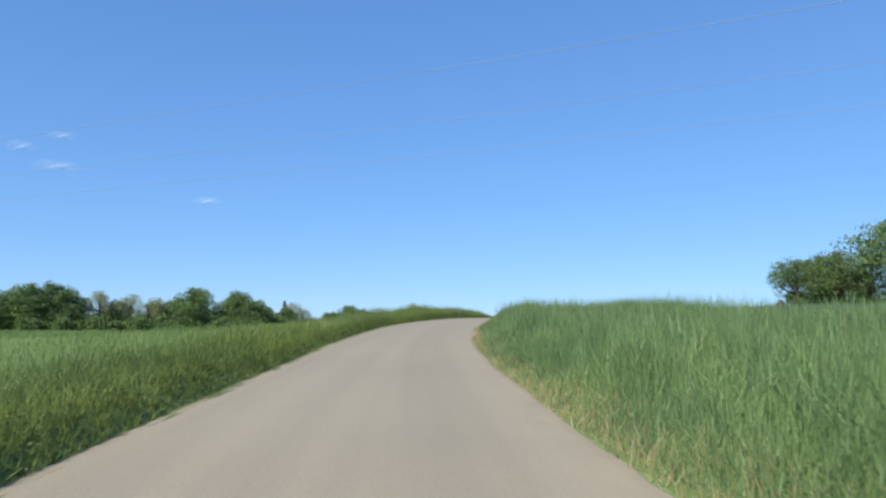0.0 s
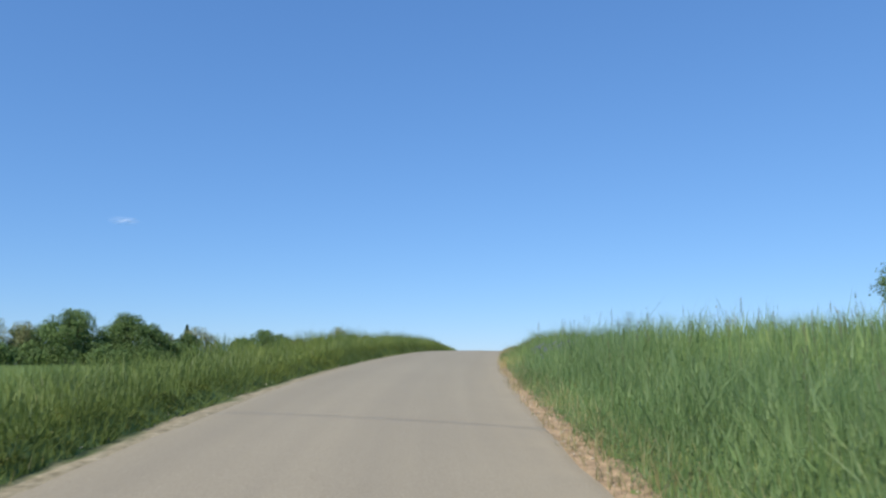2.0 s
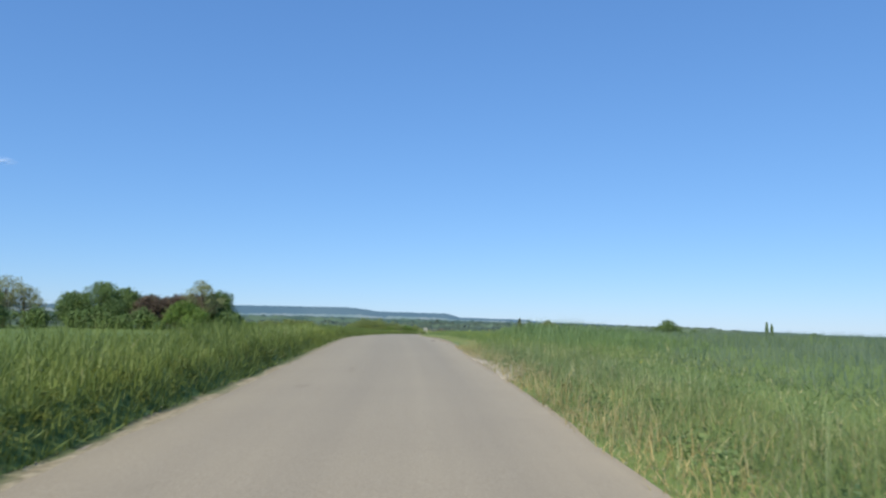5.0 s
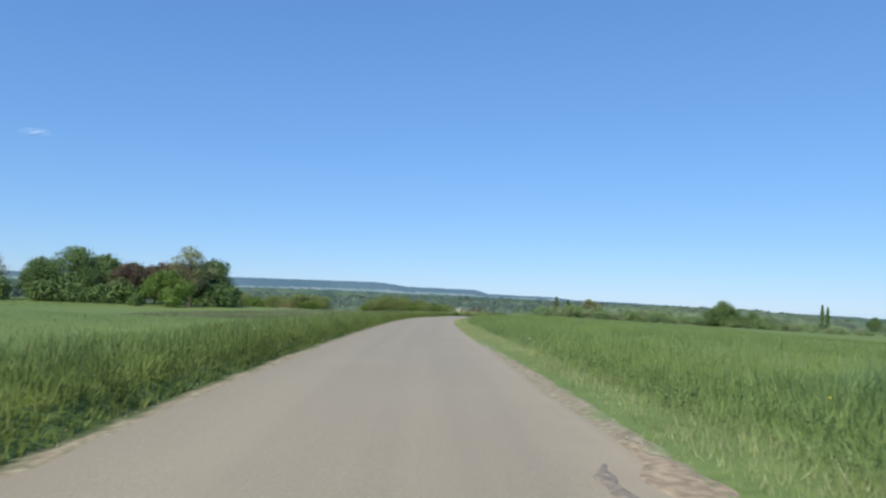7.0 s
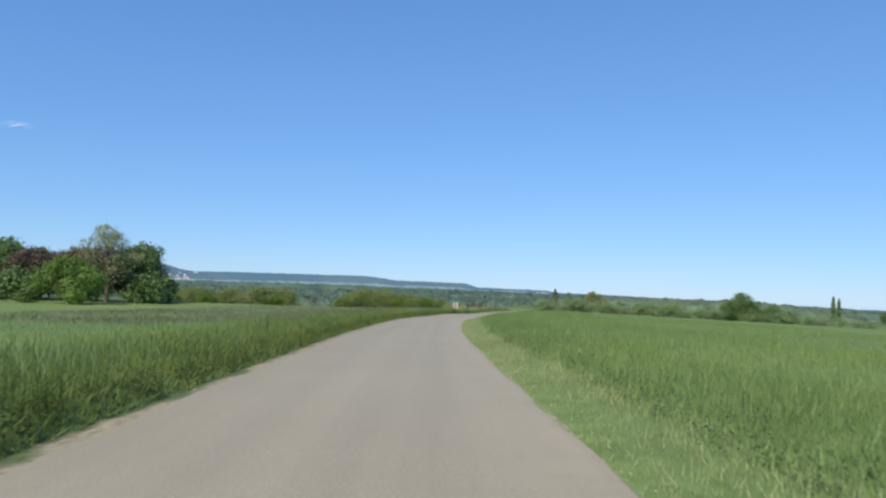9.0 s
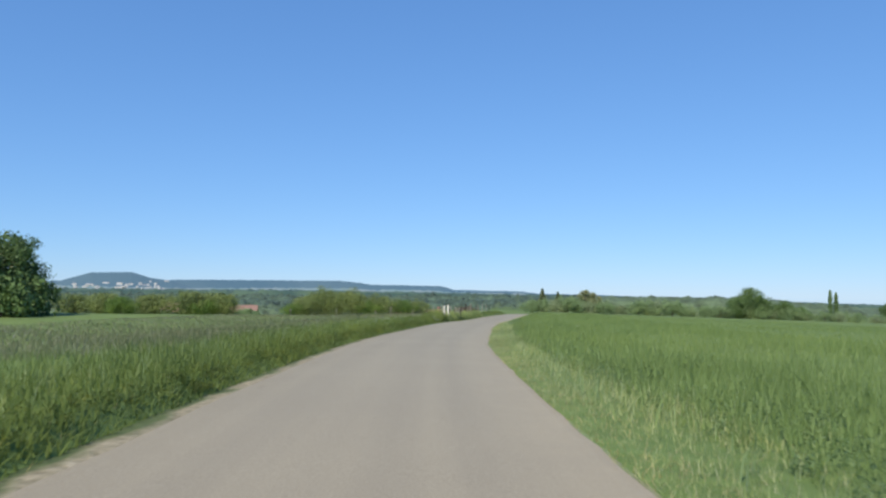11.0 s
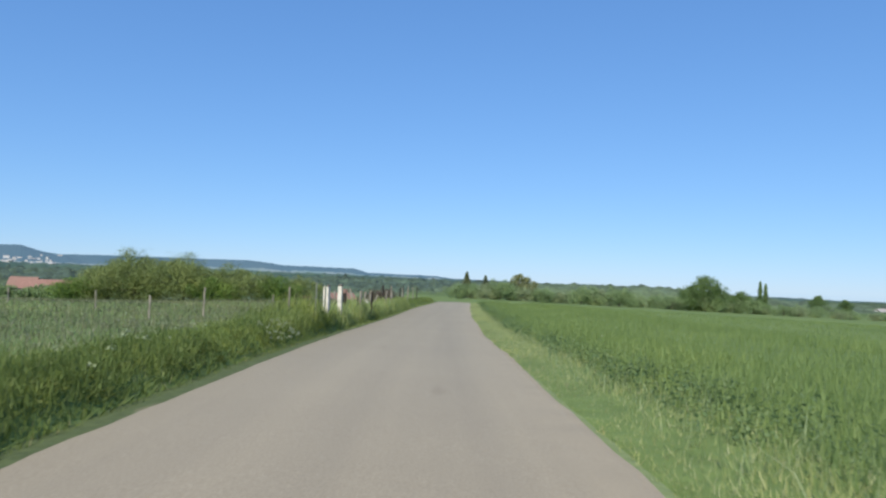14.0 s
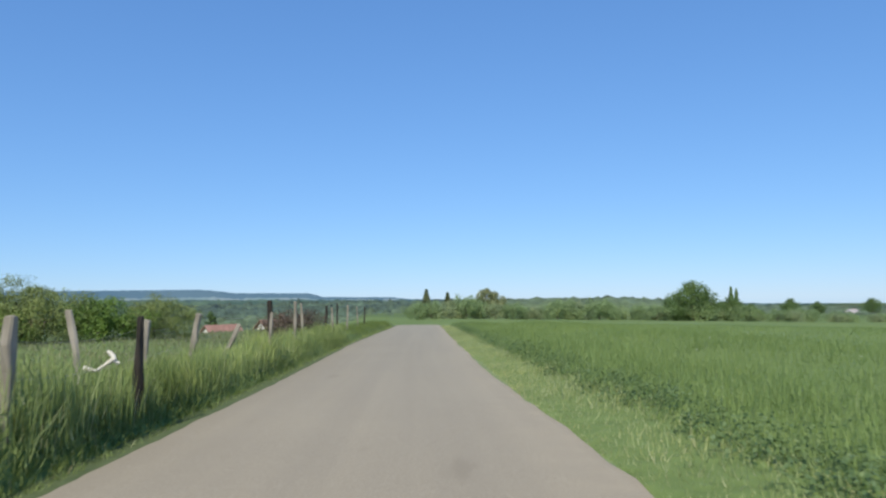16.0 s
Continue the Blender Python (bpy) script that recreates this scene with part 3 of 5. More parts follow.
sward("pale_brome", [
    (138, 186, R0 + 0.5, R0 + 2.4, 16, lambda s, d: 0.4 + 0 * s, 0.013, 0.4, 2),
    (96, END, R0 + 0.7, R0 + 1.9, 12, lambda s, d: 0.22 + 0.2 * (d - R0 - 0.7), 0.009, 0.35, 2),
    (96, END, R0 + 1.9, R0 + 5.5, 5, lambda s, d: 0.5 + 0 * s, 0.008, 0.25, 2),
    (2, 84, R0 + 0.2, R0 + 2.6, 22, lambda s, d: 0.35 + 0.3 * step(d, R0, R0 + 1.2), 0.009, 0.4, 2),
    (92, 176, L0 - 0.9, L0 - 2.6, 34, lambda s, d: 0.5 + 0 * s, 0.008, 0.35, 2),
    (4, 172, L0 - 0.5, L0 - 2.4, 12, lambda s, d: 0.46 + 0 * s, 0.008, 0.35, 2)],
    M_BROME, "pale nodding brome grass scattered along the verges")
# left of the lane: rough verge all along
def rough(s, d):
    return (0.24 + 0.26 * step(-d, -L0 + 0.05, -L0 + 0.7 - 0.4 * step(s, 170, 185))) * (1 + 0.5 * step(s, 28, 42) * (1 - step(s, 70, 85)) - 0.3 * step(s, 170, 184))

def banked(s, d):
    return 0.2 + (0.16 + 0.34 * step(s, 186, 191) + 0.14 * np.exp(-((s - 191.8) / 1.5) ** 2) - 0.1 * step(s, 193.5, 196)) * step(-d, -L0 + 0.03, -L0 + 0.22)

sward("verge_grass", [
    (2, 215, L0 - 0.02, L0 - 0.75, 650, lambda s, d: 0.14 + 0 * s, 0.024, 0.9, 1),
    (2, 190, L0 - 0.75, L0 - 1.8, 220, lambda s, d: 0.2 + 0 * s, 0.026, 0.9, 1),
    (2, 178, L0 - 0.0, L0 - 0.4, 200, lambda s, d: 0.16 + 0.24 * step(-d, -L0, -L0 + 0.35), 0.011, 0.5, 2),
    (2, 180, L0 - 0.1, L0 - 2.2, 60, rough, 0.009, 0.5, 2),
    (2, 180, L0 - 0.06, L0 - 2.2, 230, rough, 0.012, 0.5, 0),
    (192.2, 193.8, L0 - 0.14, L0 - 0.36, 800, lambda s, d: 0.7 + 0 * s, 0.009, 0.22, 2),
    (176, 195.5, L0 - 0.12, L0 - 1.3, 140, banked, 0.009, 0.35, 2),
    (176, 195.5, L0 - 0.1, L0 - 1.3, 800, banked, 0.012, 0.5, 0),
    (176, END, L0 + 0.12, L0 - 0.3, 380, lambda s, d: 0.09 + 0 * s, 0.011, 0.7, 1),
    (224, END, L0 - 0.04, L0 - 2.2, 130, rough, 0.012, 0.55, 2)],
    M_VERGE, "rough green verge grass beside the lane")
sward("lush_verge", [
    (194, 226, L0 - 0.1, L0 - 0.9, 170, banked, 0.008, 0.3, 2),
    (201.6, 203.9, L0 - 0.1, L0 - 0.24, 700, lambda s, d: 0.78 + 0 * s, 0.011, 0.18, 2),
    (201, 212, L0 - 0.15, L0 - 0.5, 300, lambda s, d: 0.68 + 0 * s, 0.010, 0.3, 2),
    (187, 194, L0 - 0.2, L0 - 1.1, 500, banked, 0.011, 0.5, 0),
    (194, 226, L0 - 0.06, L0 - 0.9, 950, banked, 0.011, 0.5, 0),
    (194, 226, L0 - 0.02, L0 - 0.3, 500, lambda s, d: 0.13 + 0 * s, 0.012, 0.6, 1),
    (195, END, L0 + 0.17, L0 - 0.1, 300, lambda s, d: 0.11 + 0 * s, 0.011, 0.7, 1),
    (174, 226, L0 - 0.95, L0 - 2.3, 170, lambda s, d: 0.22 + 0 * s, 0.013, 0.8, 2),
    (24, 90, L0 - 0.45, L0 - 1.6, 80, lambda s, d: 0.3 + 0.25 * step(-d, -L0 + 0.1, -L0 + 0.8), 0.011, 0.5, 2)],
    M_LUSH, "soft light green grass thick along the verge")
sward("left_field", [
    (4, 154, L0 - 2.2, L0 - 8, 68, lambda s, d: 0.34 + 0 * s, 0.016, 0.3, 1),
    (4, 150, L0 - 8, L0 - 45, 13, lambda s, d: 0.3 + 0 * s, 0.026, 0.3, 1),
    (70, 210, L0 - 45, L0 - 95, 3.5, lambda s, d: 0.26 + 0 * s, 0.07, 0.4, 1)],
    M_CROP, "level field of young green cereal", "crop")
sward("meadow", [
    (152, END, L0 - 2.2, L0 - 8, 80, lambda s, d: 0.38 - 0.18 * step(s, 166, 180), 0.02, 0.5, 1),
    (150, 240, L0 - 8, L0 - 28, 36, lambda s, d: 0.34 - 0.14 * step(s, 166, 180), 0.03, 0.5, 1)],
    M_MEADOW, "greyish green hay meadow inside the old fence", "meadow")


# ---- stalks, weeds and flowers ----
def seed_stalks(name, s0, s1, d0, d1, count, lo, hi, label):
    s, d = rng.uniform(s0, s1, count), rng.uniform(min(d0, d1), max(d0, d1), count)
    x, y = on_road(s, d)
    z = ground_z(x, y)
    h = rng.uniform(lo, hi, count)
    V1, F1 = blades(x, y, z, h, np.full(count, 0.008), 0.08, 2, r_=np.random.default_rng(5))
    tip = V1.reshape(count, 5, 3)[:, 4]
    k = 5                                              # a narrow upright spike of spikelets
    n = count * k
    along = np.tile(np.linspace(-0.17, 0.0, k), count)
    o_ = np.repeat(tip, k, 0) + np.stack([rng.normal(0, 0.006, n), rng.normal(0, 0.006, n), along], -1)
    V2, F2 = blades(o_[:, 0], o_[:, 1], o_[:, 2], rng.uniform(0.05, 0.09, n), np.full(n, 0.013), 0.22, 1)
    V = np.concatenate([V1, V2])
    return tagged(mesh_ob(name, V, [F1[0], F1[1], F2[0] + len(V1)], M_SEED), label, "grass", kind="stuff")


seed_stalks("flowering_stalks", 6, 46, RIGHT + 0.8, RIGHT + 4.5, 300, 0.76, 1.14, "tall flowering grass stalks rising above the bank")
seed_stalks("meadow_stalks", 152, 212, LEFT - 1.2, LEFT - 12, 1900, 0.36, 0.6, "pale seed heads above the meadow grass")


def leaf_heap(centres, radius, per, size, squash=0.6, r_=rng):
    """Small broad leaves heaped round centres; returns vertices and quads."""
    c = np.repeat(np.asarray(centres, dtype=float), per, 0)
    rad = np.repeat(np.broadcast_to(radius, len(centres)), per)
    n = len(c)
    u = r_.normal(size=(n, 3))
    u /= np.linalg.norm(u, axis=1)[:, None]
    u[:, 2] = np.abs(u[:, 2]) * squash
    p = c + u * (rad * r_.uniform(0.35, 1.0, n) ** 0.5)[:, None]
    return leaf_quads(p, u, size * r_.uniform(0.6, 1.3, n), r_)


def leaf_quads(p, nrm, size, r_=rng):
    n = len(p)
    nrm = nrm + r_.normal(0, 0.55, (n, 3))
    nrm /= np.linalg.norm(nrm, axis=1)[:, None] + 1e-9
    t1 = np.cross(nrm, r_.normal(size=(n, 3)))
    t1 /= np.linalg.norm(t1, axis=1)[:, None] + 1e-9
    t2 = np.cross(nrm, t1)
    a1, a2 = t1 * size[:, None] * 0.5, t2 * size[:, None] * 0.36
    V = np.stack([p - a1, p + a2 - a1 * 0.1, p + a1, p - a2 + a1 * 0.1], 1)
    return V.reshape(-1, 3), np.arange(n * 4).reshape(n, 4)


def leaf_tris(p, nrm, size, r_):
    """Small pointed leaves of one triangle each."""
    n = len(p)
    nrm = nrm + r_.normal(0, 0.45, (n, 3))
    nrm /= np.linalg.norm(nrm, axis=1)[:, None] + 1e-9
    t1 = np.cross(nrm, r_.normal(size=(n, 3)))
    t1 /= np.linalg.norm(t1, axis=1)[:, None] + 1e-9
    t2 = np.cross(nrm, t1)
    a1, a2 = t1 * size[:, None] * 0.55, t2 * size[:, None] * 0.42
    return np.stack([p - a1 + a2, p + a1, p - a1 - a2], 1).reshape(-1, 3), np.arange(n * 3).reshape(n, 3)


def weeds(name, s0, s1, d0, d1, count, radius, size, material, label):
    s, d = rng.uniform(s0, s1, count), rng.uniform(min(d0, d1), max(d0, d1), count)
    x, y = on_road(s, d)
    c = np.stack([x, y, ground_z(x, y) + 0.02], -1)
    V, F = leaf_heap(c, radius * rng.uniform(0.5, 1.2, count), 60, size, 1.1)
    return tagged(mesh_ob(name, V, [F], material), label, "weeds", kind="stuff")


weeds("broad_weeds", 178, 258, RIGHT + 1.0, RIGHT + 2.0, 520, 0.3, 0.045, M_BROAD, "dark broad-leaved weeds between grass strip and wheat")
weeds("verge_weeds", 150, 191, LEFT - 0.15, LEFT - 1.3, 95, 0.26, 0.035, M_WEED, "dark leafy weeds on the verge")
# this leafy row also darkens the verge's foot in place of shade
weeds("edge_weeds", 3, 189, LEFT - 0.1, LEFT - 0.5, 650, 0.13, 0.03, M_WEED, "dark low weeds at the foot of the verge, partly standing in for its shade")
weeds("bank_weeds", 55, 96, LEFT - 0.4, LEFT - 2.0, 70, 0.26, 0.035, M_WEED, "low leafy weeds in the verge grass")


def flowers(name, s0, s1, d0, d1, count, height, size, material, label, squash=0.35):
    s, d = rng.uniform(s0, s1, count), rng.uniform(min(d0, d1), max(d0, d1), count)
    x, y = on_road(s, d)
    c = np.stack([x, y, ground_z(x, y) + height * rng.uniform(0.7, 1.2, count)], -1)
    V, F = leaf_heap(c, size, 14, size * 0.55, squash)
    return tagged(mesh_ob(name, V, [F], material), label, "flowers", kind="stuff")


flowers("cream_umbels", 164, 184, LEFT - 0.25, LEFT - 1.2, 55, 0.3, 0.05, M_CREAM, "dull cream flower umbels on the verge", 1.0)
flowers("white_bedstraw", 186.0, 188.6, LEFT - 0.02, LEFT - 0.42, 70, 0.2, 0.034, M_BLOSSOM, "mound of greenish white bedstraw blossom on the verge", 0.9)
flowers("meadow_flowers", 10, 258, LEFT - 0.4, LEFT - 6, 80, 0.4, 0.02, M_WHITE, "scattered small white flowers in the grass")
flowers("field_flowers", 84, 258, RIGHT + 1.4, RIGHT + 7, 45, 0.44, 0.015, M_WHITE, "scattered small white flowers in the wheat")
flowers("yellow_flowers", 70, 100, RIGHT + 0.8, RIGHT + 3.5, 18, 0.4, 0.02, M_YELLOW, "small yellow flowers in the grass")
flowers("violet_vetch", 38.8, 42.6, RIGHT + 0.75, RIGHT + 1.6, 75, 0.5, 0.034, M_PURPLE, "violet vetch thick in the bank grass", 1.3)


flowers("white_umbels", 101.6, 102.9, RIGHT + 0.75, RIGHT + 1.15, 8, 0.38, 0.018, M_WHITE, "white flower umbels at the edge of the wheat", 0.8)
weeds("field_edge_weeds", 82, 178, RIGHT + 1.15, RIGHT + 2.4, 420, 0.24, 0.035, M_BROAD, "dark leafy weeds along the edge of the wheat")
weeds("bank_foot_weeds", 46, 82, RIGHT + 0.4, RIGHT + 2.8, 110, 0.22, 0.045, M_BROAD, "coarse low weeds in the dry grass of the bank")


def stones():
    """Chips of limestone along the worn edges."""
    n = 1500
    s = np.concatenate([rng.uniform(20, 48, 600), rng.uniform(0, 135, 900)])
    right = np.concatenate([np.ones(600, bool), rng.uniform(size=900) < 0.5])
    d = np.where(right, RIGHT + np.abs(rng.normal(0.12, 0.16, n)), LEFT - np.abs(rng.normal(0.1, 0.14, n)))
    x, y = on_road(s, d)
    c = np.stack([x, y, np.interp(s, S, RZ) + 0.012], -1)
    base = np.array([[1, 0, 0], [0, 1, 0], [-1, 0, 0], [0, -1, 0], [0, 0, 0.7], [0, 0, -0.6]], dtype=float)
    size = rng.uniform(0.005, 0.016, n)[:, None, None]
    V = c[:, None, :] + base[None] * size * rng.uniform(0.6, 1.3, (n, 6, 3))
    tri = np.array([[0, 1, 4], [1, 2, 4], [2, 3, 4], [3, 0, 4], [1, 0, 5], [2, 1, 5], [3, 2, 5], [0, 3, 5]])
    F = (np.arange(n)[:, None, None] * 6 + tri[None]).reshape(-1, 3)
    tagged(mesh_ob("limestone_chips", V.reshape(-1, 3), [F], M_STONE), "loose pale limestone chips along the lane", "stones", kind="stuff")


stones()


# ---- trees ----
def tube(points, radii, sides=7):
    points, radii = np.asarray(points, dtype=float), np.asarray(radii, dtype=float)
    n = len(points)
    tang = np.gradient(points, axis=0)
    tang /= np.linalg.norm(tang, axis=1)[:, None] + 1e-9
    ref = np.where(np.abs(tang[:, 2:3]) > 0.9, np.array([[1.0, 0, 0]]), np.array([[0, 0, 1.0]]))
    u = np.cross(tang, ref)
    u /= np.linalg.norm(u, axis=1)[:, None] + 1e-9
    v = np.cross(tang, u)
    ang = np.linspace(0, 2 * np.pi, sides, endpoint=False)
    ring = points[:, None, :] + radii[:, None, None] * (np.cos(ang)[None, :, None] * u[:, None, :] + np.sin(ang)[None, :, None] * v[:, None, :])
    idx = np.arange(n * sides).reshape(n, sides)
    nxt = np.roll(idx, -1, axis=1)
    return ring.reshape(-1, 3), np.stack([idx[:-1], nxt[:-1], nxt[1:], idx[1:]], -1).reshape(-1, 4)


def joined(pieces):
    Vs, Fs, off = [], [], 0
    for V, F in pieces:
        Vs.append(V)
        Fs.append(F + off)
        off += len(V)
    return np.concatenate(Vs), np.concatenate(Fs)


GREENS = {
    "green": leafy("leaves_green", ((0.0, (0.07, 0.12, 0.042)), (0.6, (0.122, 0.196, 0.07)), (1.0, (0.20, 0.28, 0.11))), patch=0.3, speck=0.6, through_light=0.25),
    "bright": leafy("leaves_bright", ((0.0, (0.08, 0.142, 0.03)), (0.6, (0.135, 0.22, 0.05)), (1.0, (0.205, 0.295, 0.08))), patch=0.3, speck=0.6, through_light=0.25),
    "grey": leafy("leaves_grey", ((0.0, (0.1, 0.131, 0.0625)), (0.6, (0.156, 0.194, 0.1)), (1.0, (0.25, 0.275, 0.175))), patch=0.3, speck=0.6, through_light=0.25),
    "dark": leafy("leaves_dark", ((0.0, (0.054, 0.098, 0.038)), (0.6, (0.098, 0.163, 0.060)), (1.0, (0.168, 0.245, 0.092))), patch=0.3, speck=0.6, through_light=0.25),
    "hedge": leafy("leaves_hedge", ((0.0, (0.15, 0.22, 0.105)), (0.6, (0.205, 0.29, 0.135)), (1.0, (0.255, 0.34, 0.165))), patch=0.12, speck=0.6, through_light=0.25),
    "palehedge": leafy("leaves_pale_hedge", ((0.0, (0.18, 0.235, 0.13)), (0.6, (0.24, 0.30, 0.165)), (1.0, (0.33, 0.37, 0.23))), patch=0.12, speck=0.6, through_light=0.25),
    "dusky": leafy("leaves_dusky", ((0.0, (0.13, 0.17, 0.06)), (0.6, (0.185, 0.235, 0.085)), (1.0, (0.25, 0.295, 0.12))), patch=0.3, speck=0.6, through_light=0.25),
    "copper": leafy("leaves_copper", ((0.0, (0.064, 0.051, 0.043)), (0.6, (0.117, 0.089, 0.070)), (1.0, (0.170, 0.149, 0.096))), patch=0.3, speck=0.6, through_light=0.25),
    "pale": leafy("leaves_pale", ((0.0, (0.153, 0.187, 0.085)), (0.6, (0.255, 0.281, 0.145)), (1.0, (0.391, 0.391, 0.221))), patch=0.3, speck=0.6, through_light=0.25),
    "needles": leafy("needles", ((0.0, (0.049, 0.092, 0.044)), (0.7, (0.095, 0.152, 0.071)), (1.0, (0.150, 0.218, 0.095))), through_light=0.25, patch=0.3, speck=0.6),
}


def broadleaf(name, seed, height, radius, tone, leaves, leaf, bare=0.25, label="", category="tree", low=False):
    """A tree or bush: tapered trunk with limbs, and a crown of leaves in uneven lobes."""
    r_ = np.random.default_rng(seed)
    top = new(name)
    clear = height * bare
    bend = r_.normal(0, 0.06 * height, 2)
    zs = np.linspace(-0.4, height * 0.82, 6)
    pts = np.stack([bend[0] * (zs / height) ** 2, bend[1] * (zs / height) ** 2, zs], -1)
    thick = 0.022 * height + 0.05
    pieces = [tube(pts, thick * np.linspace(1.25, 0.2, 6), 5 if low else 7)]
    n_lobes = 26 if not low else 16
    lobes = []
    for i in range(n_lobes):
        f_ = (i + 0.5) / n_lobes
        zc = clear + (height - clear) * (0.12 + 0.76 * f_ ** 0.85)
        belly = np.sin(np.pi * min(0.2 + 0.74 * f_, 1)) ** 0.8 * (1.0 if not low else 0.9)
        ang = i * 2.4 + r_.normal(0, 0.5)
        rr = radius * belly * r_.uniform(0.3, 0.85)
        c = np.array([math.cos(ang) * rr, math.sin(ang) * rr, zc])
        size = radius * r_.uniform(0.2, 0.46) * (1.1 - 0.4 * f_)
        lobes.append((c, size))
        start = pts[min(5, 1 + int(4 * max(zc - clear, 0) / height))]
        start = start * np.array([1, 1, 0]) + np.array([0, 0, max(min(zc * 0.7, height * 0.75), clear * 0.8)])
        mid = (start + c) / 2 + np.array([0, 0, -0.06 * height])
        pieces.append(tube([start, mid, c], [thick * 0.42, thick * 0.28, thick * 0.08], 3 if low else 5))
    V, F = joined(pieces)
    mesh_ob("trunk", V, [F], M_BARK, top, smooth=True)
    lobes.append((np.array([bend[0] * 0.7, bend[1] * 0.7, height - radius * 0.3]), radius * 0.36))
    for c, s_ in list(lobes):                          # twigs push out of each lobe
        for _ in range(3):
            v = r_.normal(size=3) + np.array([0, 0, 0.35])
            v /= np.linalg.norm(v)
            lobes.append((c + v * s_ * np.array([0.85, 0.85, 0.7]), s_ * r_.uniform(0.28, 0.5)))
    P, N = [], []
    w = np.array([s_ ** 2 for _, s_ in lobes])
    leaves, leaf = leaves * 1.9, leaf * 0.64
    share = (leaves * w / w.sum()).astype(int)
    for (c, s_), k in zip(lobes, share):
        u = r_.normal(size=(k, 3))
        u /= np.linalg.norm(u, axis=1)[:, None]
        wob = 1 + 0.28 * np.sin(u[:, 0] * 7 + c[0]) * np.sin(u[:, 1] * 6 + c[1]) + 0.15 * np.sin(u[:, 2] * 11)
        P.append(c + u * np.array([1, 1, 0.78]) * (s_ * wob * r_.uniform(0.5, 1.08, k) ** 0.6)[:, None])
        N.append(u)
    P, N = np.concatenate(P), np.concatenate(N)
    P[:, 2] = np.clip(P[:, 2], 0.05 if low else clear * 0.6, None)
    V, F = leaf_tris(P, N, leaf * r_.uniform(0.6, 1.35, len(P)), r_)
    mesh_ob("crown", V, [F], GREENS[tone], top)
    return tagged(top, label, category)


def conifer(name, seed, height, radius, leaves, leaf, label, tone="needles"):
    r_ = np.random.default_rng(seed)
    top = new(name)
    V, F = tube([(0, 0, -0.3), (0, 0, height * 0.5), (0, 0, height)], [0.025 * height, 0.014 * height, 0.003 * height])
    mesh_ob("trunk", V, [F], M_BARK, top, smooth=True)
    f_ = r_.uniform(0.06, 1, leaves) ** 0.8
    tier = np.floor(f_ * 11) / 11 + 0.03
    rad = radius * (1.03 - tier) * (0.55 + 0.45 * (1 - (f_ * 11 - np.floor(f_ * 11))))
    ang = r_.uniform(0, 2 * np.pi, leaves)
    rr = rad * r_.uniform(0.1, 1.0, leaves) ** 0.6 * (0.8 + 0.3 * np.sin(ang * 5 + tier * 40))
    P = np.stack([np.cos(ang) * rr, np.sin(ang) * rr, f_ * height - 0.2 * rr], -1)
    N = np.stack([np.cos(ang) * 0.4, np.sin(ang) * 0.4, np.ones(leaves)], -1)
    V, F = leaf_tris(P, N, leaf * r_.uniform(0.6, 1.3, leaves), r_)
    mesh_ob("crown", V, [F], GREENS[tone], top)
    return tagged(top, label, "tree")


def column_tree(name, seed, height, radius, tone, leaves, leaf, label):
    """A narrow upright tree: close-set boughs hugging the trunk, ragged outline, pointed top."""
    r_ = np.random.default_rng(seed)
    top = new(name)
    V, F = tube([(0, 0, -0.3), (0, 0, height * 0.5), (0, 0, height * 0.97)], [0.02 * height, 0.012 * height, 0.003 * height])
    mesh_ob("trunk", V, [F], M_BARK, top, smooth=True)
    f_ = r_.uniform(0.03, 1, leaves)
    ang = r_.uniform(0, 2 * np.pi, leaves)
    girth = radius * np.clip(np.sin(np.pi * (0.12 + 0.86 * f_)), 0, 1) ** 0.6 * (0.82 + 0.22 * np.sin(f_ * 23 + ang * 2) + 0.12 * np.sin(f_ * 51 - ang * 3))
    rr = girth * r_.uniform(0.15, 1, leaves) ** 0.45
    P = np.stack([np.cos(ang) * rr, np.sin(ang) * rr, f_ * height], -1)
    V, F = leaf_tris(P, np.stack([np.cos(ang), np.sin(ang), 0.5 + 0 * ang], -1), leaf * r_.uniform(0.6, 1.3, leaves), r_)
    mesh_ob("crown", V, [F], GREENS[tone], top)
    return tagged(top, label, "tree")


def stand(x, y, size=1.0, turn=0.0, sink=0.1):
    return Matrix.Translation((x, y, float(ground_z(x, y)) - sink)) @ Matrix.Rotation(turn, 4, "Z") @ Matrix.Scale(size, 4)


def to_top(height, *places):
    """Turns (x, y, height of the tree's top above datum) into (x, y, scale)."""
    return [(x, y, (top - float(ground_z(x, y)) + 0.1) / height) for x, y, top in places]


def plant(proto, places, group=""):
    """Puts the model at the first place and copies at the others: (x, y, scale)."""
    if group:
        proto["group"] = group
    for i, (x, y, k) in enumerate(places):
        if i == 0:
            proto.matrix_basis = stand(x, y, k, 0.0)
        else:
            copy_thing(proto, stand(x, y, k / places[0][2], i * 1.9))


